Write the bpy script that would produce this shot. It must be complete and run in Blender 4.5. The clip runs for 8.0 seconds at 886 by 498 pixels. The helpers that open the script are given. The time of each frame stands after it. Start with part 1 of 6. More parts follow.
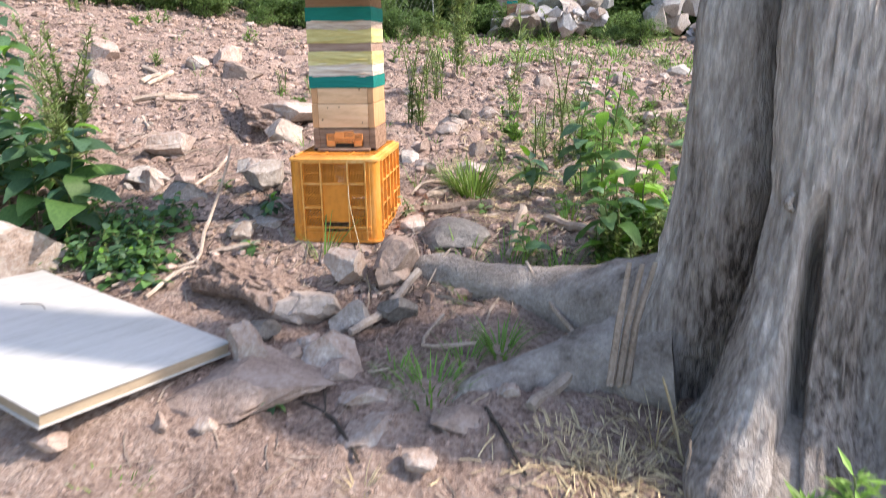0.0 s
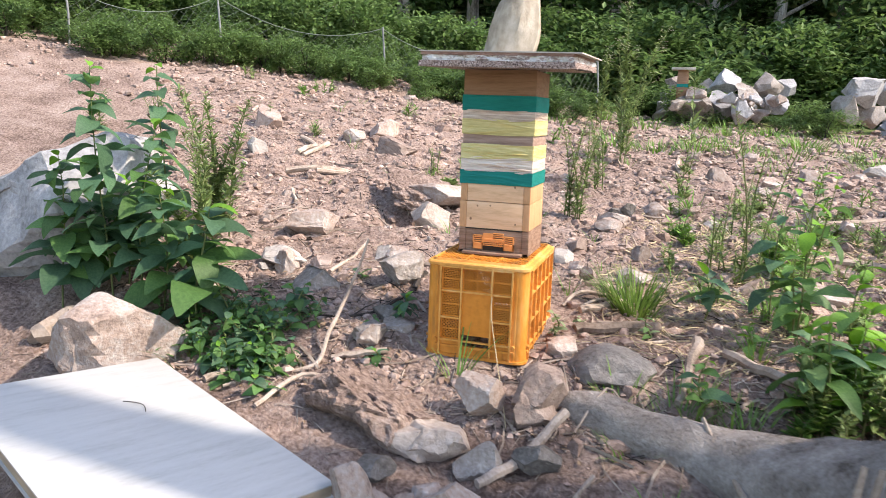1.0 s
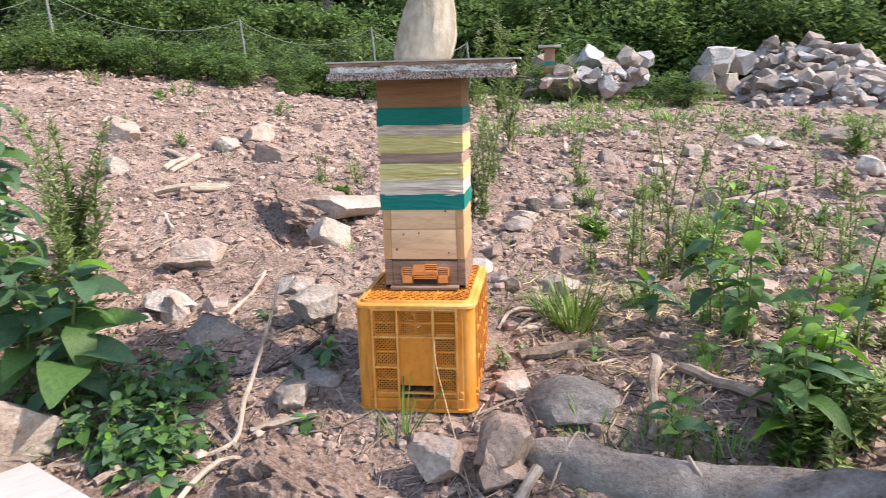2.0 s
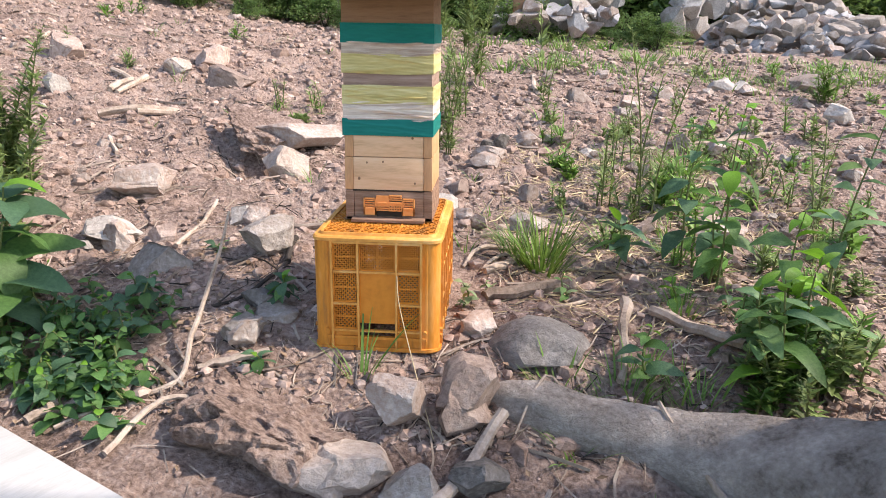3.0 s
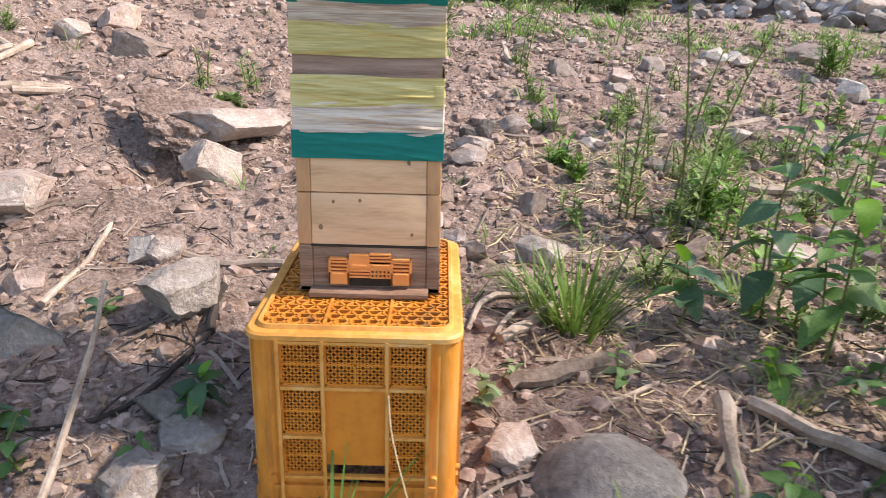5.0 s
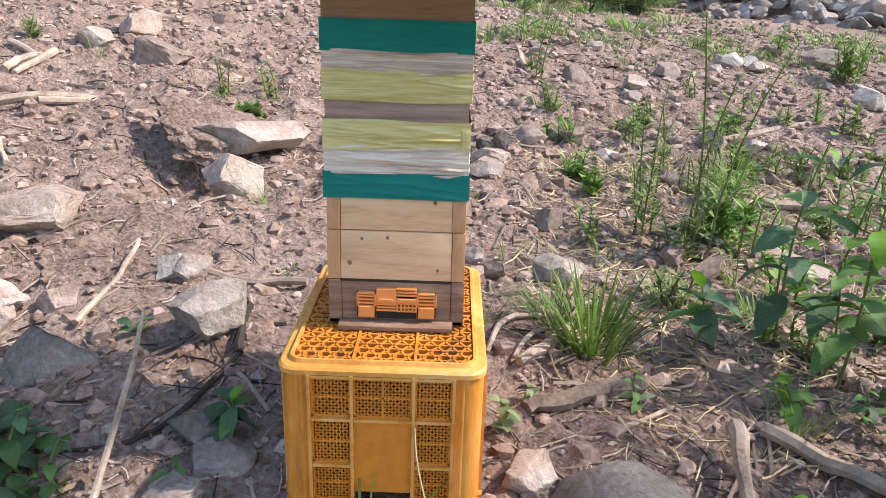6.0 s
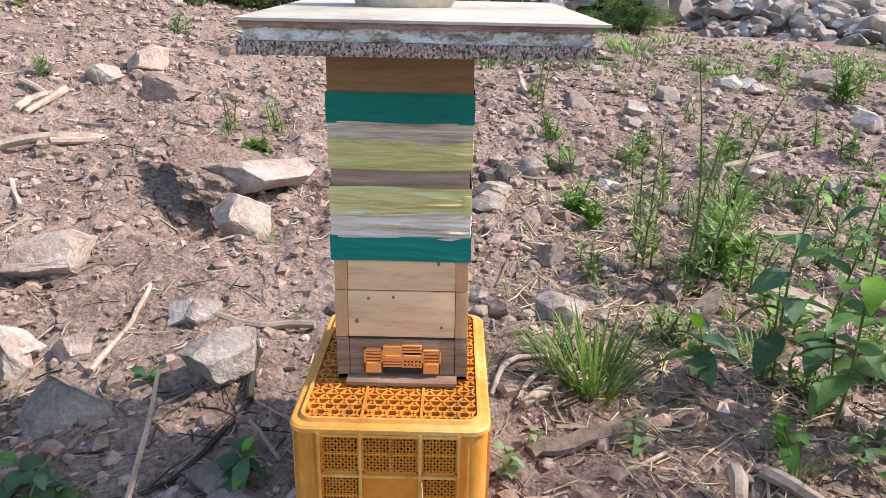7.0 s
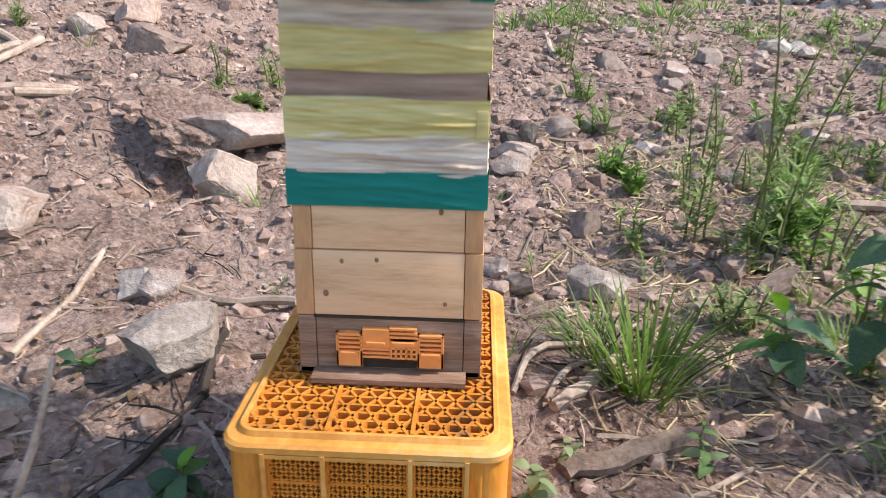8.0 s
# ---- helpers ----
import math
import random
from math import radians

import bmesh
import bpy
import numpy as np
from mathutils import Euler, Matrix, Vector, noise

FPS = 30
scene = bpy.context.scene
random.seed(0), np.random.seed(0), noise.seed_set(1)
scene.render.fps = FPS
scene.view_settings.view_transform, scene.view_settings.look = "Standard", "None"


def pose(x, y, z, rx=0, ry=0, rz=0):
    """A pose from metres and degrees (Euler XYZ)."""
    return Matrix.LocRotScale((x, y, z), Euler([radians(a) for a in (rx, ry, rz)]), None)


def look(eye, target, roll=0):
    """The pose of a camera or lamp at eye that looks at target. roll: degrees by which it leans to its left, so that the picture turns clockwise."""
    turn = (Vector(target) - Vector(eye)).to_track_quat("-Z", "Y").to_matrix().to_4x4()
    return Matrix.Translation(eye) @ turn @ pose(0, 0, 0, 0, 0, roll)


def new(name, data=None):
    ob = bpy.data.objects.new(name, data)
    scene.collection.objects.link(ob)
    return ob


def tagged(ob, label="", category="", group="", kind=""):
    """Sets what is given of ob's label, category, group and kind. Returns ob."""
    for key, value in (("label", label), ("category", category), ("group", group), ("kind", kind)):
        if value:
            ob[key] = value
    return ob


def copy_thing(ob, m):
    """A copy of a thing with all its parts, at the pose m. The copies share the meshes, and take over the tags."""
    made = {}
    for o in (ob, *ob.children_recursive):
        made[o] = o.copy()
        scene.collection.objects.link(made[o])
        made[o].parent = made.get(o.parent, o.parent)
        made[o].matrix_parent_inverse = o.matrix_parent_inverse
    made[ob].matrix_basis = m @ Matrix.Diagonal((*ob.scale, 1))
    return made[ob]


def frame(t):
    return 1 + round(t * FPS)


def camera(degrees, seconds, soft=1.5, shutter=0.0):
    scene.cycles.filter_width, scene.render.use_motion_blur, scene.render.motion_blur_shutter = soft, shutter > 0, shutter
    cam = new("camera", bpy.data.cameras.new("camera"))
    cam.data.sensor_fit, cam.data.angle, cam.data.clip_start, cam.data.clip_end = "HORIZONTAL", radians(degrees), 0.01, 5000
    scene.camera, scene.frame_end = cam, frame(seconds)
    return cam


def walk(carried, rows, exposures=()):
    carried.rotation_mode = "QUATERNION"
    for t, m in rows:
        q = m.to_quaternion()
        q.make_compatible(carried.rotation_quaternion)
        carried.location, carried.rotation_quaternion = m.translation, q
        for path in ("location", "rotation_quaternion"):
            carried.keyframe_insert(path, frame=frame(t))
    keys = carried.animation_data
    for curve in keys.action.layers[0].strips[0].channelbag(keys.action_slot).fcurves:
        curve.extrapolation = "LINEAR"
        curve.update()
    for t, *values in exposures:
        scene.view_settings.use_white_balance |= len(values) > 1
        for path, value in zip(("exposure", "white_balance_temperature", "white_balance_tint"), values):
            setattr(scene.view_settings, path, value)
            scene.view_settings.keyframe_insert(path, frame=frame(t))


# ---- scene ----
cam = camera(61.8, 8.0, soft=0.75, shutter=0.3)
PATH = [
    (0, (0.736, -2.779, 0.723), (0.524, -0.863, 0.189), -0.9),
    (0.5, (0.76, -2.516, 0.79), (0.489, -0.573, 0.405), 1.6),
    (1, (0.632, -2.36, 0.798), (0.037, -0.484, 0.439), 2.0),
    (1.5, (0.425, -2.137, 0.859), (-0.097, -0.246, 0.465), 0.3),
    (2, (0.37, -2.056, 0.899), (0.113, -0.114, 0.494), -1.6),
    (2.2, (0.36, -2.034, 0.888), (0.145, -0.09, 0.468), -1.8),
    (3.3, (0.301, -1.807, 0.841), (0.158, 0.098, 0.248), 1.6),
    (3.5, (0.271, -1.697, 0.878), (0.116, 0.206, 0.282), 1.7),
    (4, (0.28, -1.531, 0.941), (0.22, 0.376, 0.342), 1.4),
    (4.5, (0.216, -1.329, 0.907), (0.248, 0.577, 0.302), 2.0),
    (5, (0.14, -1.094, 0.832), (0.155, 0.797, 0.181), 1.6),
    (5.2, (0.11, -1.048, 0.838), (0.108, 0.835, 0.165), 1.3),
    (6.5, (0.113, -1.145, 0.987), (0.098, 0.74, 0.318), 1.9),
    (7, (0.113, -1.134, 1.021), (0.086, 0.761, 0.382), 0.9),
    (7.5, (0.116, -1.07, 0.997), (0.077, 0.819, 0.344), 1.2),
    (8, (0.129, -0.755, 0.837), (0.049, 1.124, 0.155), 1.0),
]
walk(cam, [(t, look(eye, target, roll)) for t, eye, target, roll in PATH], exposures=((0.0, 1.75, 7400, 16), (1.0, 1.73, 7450, 15), (2.0, 1.64, 7450, 16), (3.5, 1.57, 7500, 16), (5.0, 1.48, 7500, 16), (6.5, 1.46, 7150, 14), (8.0, 1.38, 7250, 15)))

# ---- light ----
SUN_AZ, SUN_EL = radians(3), radians(46)      # measured from +x towards +y
world = bpy.data.worlds.new("sky")
scene.world = world
world.use_nodes = True
sky = world.node_tree.nodes.new("ShaderNodeTexSky")
sky.sky_type = "NISHITA"
sky.sun_disc = False
sky.sun_elevation, sky.sun_rotation = SUN_EL, radians(90) - SUN_AZ
back = world.node_tree.nodes["Background"]
back.inputs[1].default_value = 0.15
world.node_tree.links.new(sky.outputs[0], back.inputs[0])
sun = new("sun", bpy.data.lights.new("sun", "SUN"))
sun.data.energy, sun.data.angle, sun.data.color = 2.0, radians(1.6), (1.0, 0.95, 0.88)
sun.matrix_world = look((0, 0, 30), (0 - 30 * math.cos(SUN_AZ), -30 * math.sin(SUN_AZ), 30 - 30 * math.tan(SUN_EL)))


# ---- materials ----
def material(name, colours, scale=8.0, fine=60.0, rough=0.8, bump=0.3, bump_scale=None, stretch=(1, 1, 1), metal=0.0,
             by_object=0.0, by_island=0.0, fine_mix=0.35, through_light=0.0, spec=0.4, distance=0.01, coords="Object", span=(0.35, 0.65)):
    """A surface with colour variation at two scales and fine relief."""
    m = bpy.data.materials.new(name)
    m.use_nodes = True
    nt = m.node_tree
    n, l = nt.nodes, nt.links
    b = n["Principled BSDF"]
    co = n.new("ShaderNodeTexCoord")
    mp = n.new("ShaderNodeMapping")
    mp.inputs["Scale"].default_value = stretch
    l.new(co.outputs[coords], mp.inputs[0])
    a, c = n.new("ShaderNodeTexNoise"), n.new("ShaderNodeTexNoise")
    for tex, sc, det in ((a, scale, 6), (c, fine, 4)):
        tex.inputs["Scale"].default_value, tex.inputs["Detail"].default_value, tex.inputs["Roughness"].default_value = sc, det, 0.6
        l.new(mp.outputs[0], tex.inputs["Vector"])
    mixf = n.new("ShaderNodeMix")
    mixf.inputs[0].default_value = fine_mix
    l.new(a.outputs[0], mixf.inputs[2]), l.new(c.outputs[0], mixf.inputs[3])
    ramp = n.new("ShaderNodeValToRGB")
    els = ramp.color_ramp.elements
    while len(els) < len(colours):
        els.new(0.5)
    for i, col in enumerate(colours):
        els[i].position = span[0] + (span[1] - span[0]) * i / max(1, len(colours) - 1)
        els[i].color = (*col, 1)
    l.new(mixf.outputs[0], ramp.inputs[0])
    out = ramp.outputs[0]
    if by_object or by_island:
        hsv = n.new("ShaderNodeHueSaturation")
        mr = n.new("ShaderNodeMapRange")
        amt = by_object or by_island
        mr.inputs[3].default_value, mr.inputs[4].default_value = 1 - amt, 1 + amt
        if by_object:
            l.new(n.new("ShaderNodeObjectInfo").outputs["Random"], mr.inputs[0])
        else:
            l.new(n.new("ShaderNodeNewGeometry").outputs["Random Per Island"], mr.inputs[0])
        l.new(mr.outputs[0], hsv.inputs["Value"])
        l.new(out, hsv.inputs["Color"])
        out = hsv.outputs[0]
    l.new(out, b.inputs["Base Color"])
    b.inputs["Roughness"].default_value, b.inputs["Metallic"].default_value = rough, metal
    b.inputs["Specular IOR Level"].default_value = spec
    if bump:
        d = n.new("ShaderNodeTexNoise")
        d.inputs["Scale"].default_value, d.inputs["Detail"].default_value = bump_scale or fine, 7
        d.inputs["Roughness"].default_value = 0.65
        l.new(mp.outputs[0], d.inputs["Vector"])
        bp = n.new("ShaderNodeBump")
        bp.inputs["Strength"].default_value, bp.inputs["Distance"].default_value = bump, distance
        l.new(d.outputs[0], bp.inputs["Height"])
        l.new(bp.outputs[0], b.inputs["Normal"])
    if through_light:
        tr, ms = n.new("ShaderNodeBsdfTranslucent"), n.new("ShaderNodeMixShader")
        ms.inputs[0].default_value = through_light
        l.new(out, tr.inputs[0])
        l.new(b.outputs[0], ms.inputs[1]), l.new(tr.outputs[0], ms.inputs[2])
        l.new(ms.outputs[0], n["Material Output"].inputs[0])
    return m


DIRT = material("dirt", ((0.1469, 0.1004, 0.0825), (0.3293, 0.239, 0.2008), (0.4806, 0.3794, 0.3298)), 2.6, 60, 0.95, 1.0, 58, fine_mix=0.55, spec=0.15, distance=0.03, span=(0.38, 0.62))
TURF = material("weedy_soil", ((0.06, 0.09, 0.03), (0.12, 0.16, 0.05), (0.24, 0.20, 0.13)), 1.5, 25, 0.95, 0.8, 40, spec=0.1, distance=0.03)
ROCK = material("rock", ((0.186, 0.1377, 0.1164), (0.3441, 0.2612, 0.2212), (0.3999, 0.342, 0.3104), (0.5301, 0.4797, 0.4462)), 6, 60, 0.88, 0.8, 55, distance=0.012, fine_mix=0.45, by_object=0.25, spec=0.25)
ROCK_GREY = material("grey_rock", ((0.155, 0.135, 0.12), (0.26, 0.22, 0.19), (0.32, 0.287, 0.265), (0.45, 0.41, 0.38)), 6, 70, 0.88, 0.8, 60, distance=0.012, fine_mix=0.45, by_object=0.2, spec=0.25)
ROCK_WHITISH = material("whitish_rock", ((0.30, 0.235, 0.2), (0.44, 0.365, 0.315), (0.54, 0.465, 0.415)), 7, 50, 0.88, 0.8, 45, distance=0.014, fine_mix=0.45, spec=0.25)
ROCK_BLUE = material("bluish_rock", ((0.204, 0.198, 0.198), (0.348, 0.342, 0.348), (0.48, 0.474, 0.48)), 4, 40, 0.88, 0.8, 40, distance=0.012, fine_mix=0.45, by_object=0.25, spec=0.25)
# grey rock with the shade beside the crate put into its colour
ROCK_SHADED = material("shaded_rock", ((0.10, 0.09, 0.083), (0.17, 0.155, 0.145), (0.215, 0.2, 0.19), (0.32, 0.3, 0.285)), 5, 60, 0.8, 0.8, 55, distance=0.012, fine_mix=0.45, spec=0.3)
ROCK_DARK = material("dark_rock", ((0.075, 0.066, 0.06), (0.135, 0.12, 0.108), (0.175, 0.16, 0.15), (0.27, 0.25, 0.235)), 6, 70, 0.88, 0.8, 60, distance=0.012, fine_mix=0.45, by_object=0.15, spec=0.25)
ROCK_PINK = material("earthy_rock", ((0.2024, 0.1472, 0.1225), (0.368, 0.2802, 0.2401), (0.4876, 0.399, 0.3528)), 6, 60, 0.9, 0.8, 50, distance=0.012, fine_mix=0.45, by_object=0.25, spec=0.2)
ROCK_PALE = material("pale_rock", ((0.3096, 0.264, 0.2385), (0.4558, 0.4136, 0.378), (0.5504, 0.5104, 0.4725)), 7, 60, 0.88, 0.8, 50, distance=0.012, fine_mix=0.45, by_object=0.15, spec=0.25)
PEBBLE = material("pebble", ((0.1804, 0.1261, 0.1058), (0.3362, 0.2479, 0.2116), (0.4428, 0.3654, 0.3266)), 20, 90, 0.9, 0.3, by_island=0.32, spec=0.2)
SOIL_LUMP = material("soil_lump", ((0.16, 0.108, 0.085), (0.31, 0.222, 0.185), (0.43, 0.33, 0.285)), 14, 70, 0.95, 0.8, 60, by_island=0.22, spec=0.15, distance=0.015)
BARK = material("bark", ((0.0817, 0.0681, 0.0599), (0.286, 0.252, 0.2343), (0.4359, 0.4019, 0.3814), (0.6811, 0.6403, 0.6157)), 4, 70, 0.92, 1.0, 65, stretch=(1, 1, 0.22), fine_mix=0.36, spec=0.12, distance=0.022, span=(0.37, 0.62))
ROOT_BARK = material("root_bark", ((0.1398, 0.116, 0.1006), (0.2795, 0.2446, 0.2208), (0.3913, 0.3493, 0.3214), (0.5311, 0.4821, 0.4472)), 9, 80, 0.92, 1.0, 70, fine_mix=0.3, spec=0.12, distance=0.02, span=(0.34, 0.64))
TWIG = material("twig", ((0.20, 0.155, 0.12), (0.36, 0.29, 0.24), (0.46, 0.39, 0.33)), 14, 90, 0.9, 0.4, by_object=0.2, spec=0.2)
LOG_BARK = material("log_bark", ((0.11, 0.085, 0.068), (0.21, 0.165, 0.135), (0.30, 0.245, 0.205)), 10, 80, 0.9, 0.6, 60, spec=0.15)
TWIG_DARK = material("dark_twig", ((0.03, 0.025, 0.022), (0.075, 0.062, 0.053)), 14, 90, 0.9, 0.4, spec=0.2)
STRAW = material("straw", ((0.38, 0.30, 0.18), (0.56, 0.47, 0.31)), 20, 90, 0.85, 0.2, by_island=0.25, spec=0.2)
LEAF = material("broad_leaf", ((0.0673, 0.1656, 0.0448), (0.1495, 0.3016, 0.0897)), 20, 90, 0.5, 0.2, 40, by_object=0.3, through_light=0.42)
LEAF_DARK = material("bluish_leaf", ((0.052, 0.1281, 0.0676), (0.1105, 0.2196, 0.1144)), 20, 90, 0.5, 0.2, 40, by_object=0.3, through_light=0.38)
LEAF_YOUNG = material("young_leaf", ((0.10, 0.26, 0.02), (0.18, 0.38, 0.04)), 20, 90, 0.5, 0.2, 40, by_object=0.2, through_light=0.35)
WEED = material("weed", ((0.12, 0.19, 0.06), (0.23, 0.31, 0.11)), 15, 60, 0.6, 0, by_island=0.45, through_light=0.3)
GRASS = material("grass", ((0.10, 0.22, 0.035), (0.20, 0.36, 0.08)), 10, 60, 0.55, 0, by_island=0.35, through_light=0.3)
GRASS_DARK = material("dark_grass", ((0.055, 0.13, 0.022), (0.14, 0.26, 0.055)), 10, 60, 0.55, 0, by_island=0.4, through_light=0.3)
GRASS_MIXED = material("mixed_grass", ((0.07, 0.15, 0.025), (0.19, 0.30, 0.06)), 10, 60, 0.5, 0, by_island=0.5, through_light=0.35)
STEM = material("stem", ((0.09, 0.13, 0.04), (0.16, 0.18, 0.07)), 20, 90, 0.7, 0.2)
WOODS = material("woods_leaf", ((0.0497, 0.1035, 0.0331), (0.1159, 0.1987, 0.0662)), 1.5, 9, 0.6, 0, by_island=0.5, through_light=0.5)
SCRUB = material("scrub_leaf", ((0.0765, 0.1487, 0.0425), (0.1615, 0.255, 0.0808)), 2, 9, 0.6, 0, by_island=0.5, through_light=0.45)
FLOWER = material("white_flower", ((0.7, 0.7, 0.62), (0.8, 0.8, 0.74)), 10, 60, 0.7, 0)
CRATE = material("crate_plastic", ((0.551, 0.1785, 0.022), (0.703, 0.2499, 0.0308), (0.76, 0.2958, 0.044)), 5, 45, 0.42, 0.12, 90, spec=0.4)
CRATE_PALE = material("crate_plastic_worn", ((0.5394, 0.2145, 0.042), (0.7254, 0.341, 0.077), (0.7626, 0.462, 0.182)), 9, 60, 0.5, 0.12, 90, spec=0.4)
CRATE_SOILED = material("soiled_crate_plastic", ((0.2511, 0.1325, 0.052), (0.5208, 0.1961, 0.0325), (0.6696, 0.2597, 0.039), (0.7254, 0.318, 0.078)), 7, 40, 0.5, 0.15, 90, stretch=(1.6, 1.6, 0.45), spec=0.35, span=(0.34, 0.62))
CRATE_BROWN = material("dark_brown_plastic", ((0.1364, 0.0558, 0.0124), (0.2976, 0.1178, 0.0124), (0.434, 0.1736, 0.0124)), 9, 60, 0.6, 0.2, 90, spec=0.25)
PINE = material("new_pine", ((0.6032, 0.3663, 0.2112), (0.7592, 0.495, 0.3072), (0.8112, 0.5544, 0.3648)), 6, 40, 0.6, 0.12, 60, stretch=(1, 6, 9), spec=0.3)
PINE_END = material("pine_side", ((0.4968, 0.2695, 0.1364), (0.6696, 0.3871, 0.2112)), 6, 40, 0.6, 0.12, 60, stretch=(6, 6, 1), spec=0.3)
OLD_WOOD = material("weathered_wood", ((0.15, 0.09, 0.06), (0.28, 0.175, 0.125), (0.38, 0.265, 0.205)), 6, 40, 0.8, 0.3, 60, stretch=(1, 4, 14), spec=0.2)
BROWN_WOOD = material("brown_wood", ((0.21, 0.118, 0.07), (0.30, 0.172, 0.108), (0.35, 0.21, 0.135)), 6, 40, 0.7, 0.15, 60, stretch=(1, 4, 12), spec=0.3)
BAND_WOOD = material("striped_wood", ((0.22, 0.14, 0.112), (0.36, 0.245, 0.20), (0.46, 0.335, 0.285)), 6, 40, 0.7, 0.2, 60, stretch=(1, 4, 16), spec=0.3)
TEAL = material("teal_tape", ((0.0, 0.165, 0.145), (0.001, 0.225, 0.20)), 6, 40, 0.6, 0.1, 40, stretch=(1, 1, 5), spec=0.15)
YELLOW = material("yellow_film", ((0.48, 0.41, 0.16), (0.65, 0.575, 0.26), (0.74, 0.685, 0.39)), 5, 40, 0.45, 0.15, 16, stretch=(0.5, 0.5, 12), spec=0.4, span=(0.38, 0.62))
FILM = material("clear_film", ((0.4284, 0.3234, 0.2679), (0.6528, 0.5537, 0.4794), (0.8058, 0.7301, 0.6486)), 5, 40, 0.38, 0.3, 16, stretch=(0.5, 0.5, 16), spec=0.5, span=(0.4, 0.6))
ORANGE = material("orange_plastic", ((0.80, 0.29, 0.08), (0.87, 0.37, 0.125)), 10, 60, 0.45, 0.05)
FOAM = material("torn_foam", ((0.34, 0.26, 0.24), (0.62, 0.56, 0.53), (0.88, 0.87, 0.86)), 34, 140, 0.85, 1.0, 90, stretch=(1, 1, 1.6), fine_mix=0.35, span=(0.42, 0.54))
FOAM_PIT = material("pitted_foam", ((0.0792, 0.0468, 0.0413), (0.44, 0.3276, 0.2925), (0.7392, 0.6162, 0.5775)), 240, 380, 0.9, 1.0, 190, stretch=(1, 1, 0.7), fine_mix=0.35, span=(0.42, 0.60))
SHEET = material("weathered_sheet", ((0.32, 0.29, 0.255), (0.48, 0.445, 0.40), (0.56, 0.525, 0.48)), 4, 50, 0.85, 0.2, 40, spec=0.12)
RUST = material("stained_paper", ((0.16, 0.085, 0.065), (0.30, 0.18, 0.14), (0.42, 0.29, 0.24)), 10, 80, 0.85, 0.4, 60, stretch=(1, 1, 4))
WHITE_BOARD = material("white_board", ((0.3889, 0.3889, 0.3792), (0.4538, 0.4538, 0.4472), (0.4861, 0.4861, 0.4797)), 3, 30, 0.42, 0.15, 20, stretch=(10, 1.2, 1), spec=0.4, span=(0.38, 0.6))
BOARD_EDGE = material("board_edge", ((0.28, 0.22, 0.16), (0.46, 0.37, 0.27)), 6, 60, 0.8, 0.3, stretch=(1, 1, 8))
GALV = material("galvanised_post", ((0.1575, 0.171, 0.171), (0.225, 0.2385, 0.2385)), 8, 60, 0.6, 0.05)
ROPE = material("net_rope", ((0.156, 0.186, 0.156), (0.216, 0.246, 0.216)), 8, 60, 0.8, 0)
DARK_GAP = material("dark_joint", ((0.03, 0.022, 0.016), (0.05, 0.038, 0.03)), 8, 60, 0.9, 0)
LICHEN_STONE = material("roof_stone", ((0.20, 0.17, 0.135), (0.40, 0.35, 0.285), (0.56, 0.51, 0.44)), 6, 45, 0.85, 0.5, 35, stretch=(1, 1, 0.6), spec=0.25)


# ---- builders ----
def interp(v, table):
    return float(np.interp(v, [p[0] for p in table], [p[1] for p in table]))


RISE = ((-6, -0.7), (-4, -0.58), (-2.8, -0.46), (-1.5, -0.32), (-0.7, -0.2), (-0.25, -0.1), (0, 0), (0.6, 0.04), (1.2, 0.08), (2.2, 0.19), (5, 0.5), (8, 0.72), (12, 0.85), (20, 1.0), (60, 2))
SIDE = ((0, 0), (0.8, 0.05), (1.5, 0.08), (3.7, 0.17), (8, 0.17), (60, 0.17))


def lie(x, y):
    """Smooth lie of the land."""
    return interp(y, RISE) + interp(y, SIDE) * min(8, max(0, -x)) - 0.04 * min(3, max(0, x))


def bumps(x, y):
    far = math.hypot(x, y)
    v = Vector((x, y, 0.3))
    calm = 1 - 0.75 * math.exp(-((x - 0.0) ** 2 / 0.06 + (y - 0.25) ** 2 / 0.12))
    big = 0.03 * noise.noise(v * 1.7) + 0.018 * noise.noise(v * 4.3 + Vector((7, 1, 0)))
    small = 0.016 * noise.noise(v * 11) + 0.013 * noise.noise(v * 24) + 0.009 * noise.noise(v * 47) + 0.014 * (0.35 - abs(noise.noise(v * 15 + Vector((2, 5, 0))))) if far < 9 else 0
    rough_field = (0.07 * max(0, noise.noise(v * 6 + Vector((3, 9, 2)))) + 0.035 * max(0, noise.noise(v * 13 + Vector((1, 4, 2))))) * min(1, max(0, y - 0.7)) if far < 14 else 0
    wide = 0.25 * noise.noise(v * 0.25) * min(1, max(0, (far - 6) / 10))
    mound = 0.10 * math.exp(-((x + 0.75) ** 2 / 0.25 + (y + 0.95) ** 2 / 0.10))
    hollow = mound - 0.24 * math.exp(-((x + 0.87) ** 2 / 0.020 + (y - 1.58) ** 2 / 0.016)) - 0.05 * math.exp(-((x - 0.12) ** 2 / 0.05 + (y + 0.45) ** 2 / 0.03))
    hollow -= 0.028 * math.exp(-(x / 0.26) ** 4 - ((y + 0.05) / 0.16) ** 4)
    return (big + small + rough_field) * calm + wide + hollow


def ground_z(x, y):
    z = lie(x, y) + bumps(x, y)
    if y > 17:
        z += 0.75 * (y - 17) * min(1, (y - 17) / 6) if y < 70 else 39.7
    if x < -13:
        z += 0.5 * min(40, -13 - x)
    return z


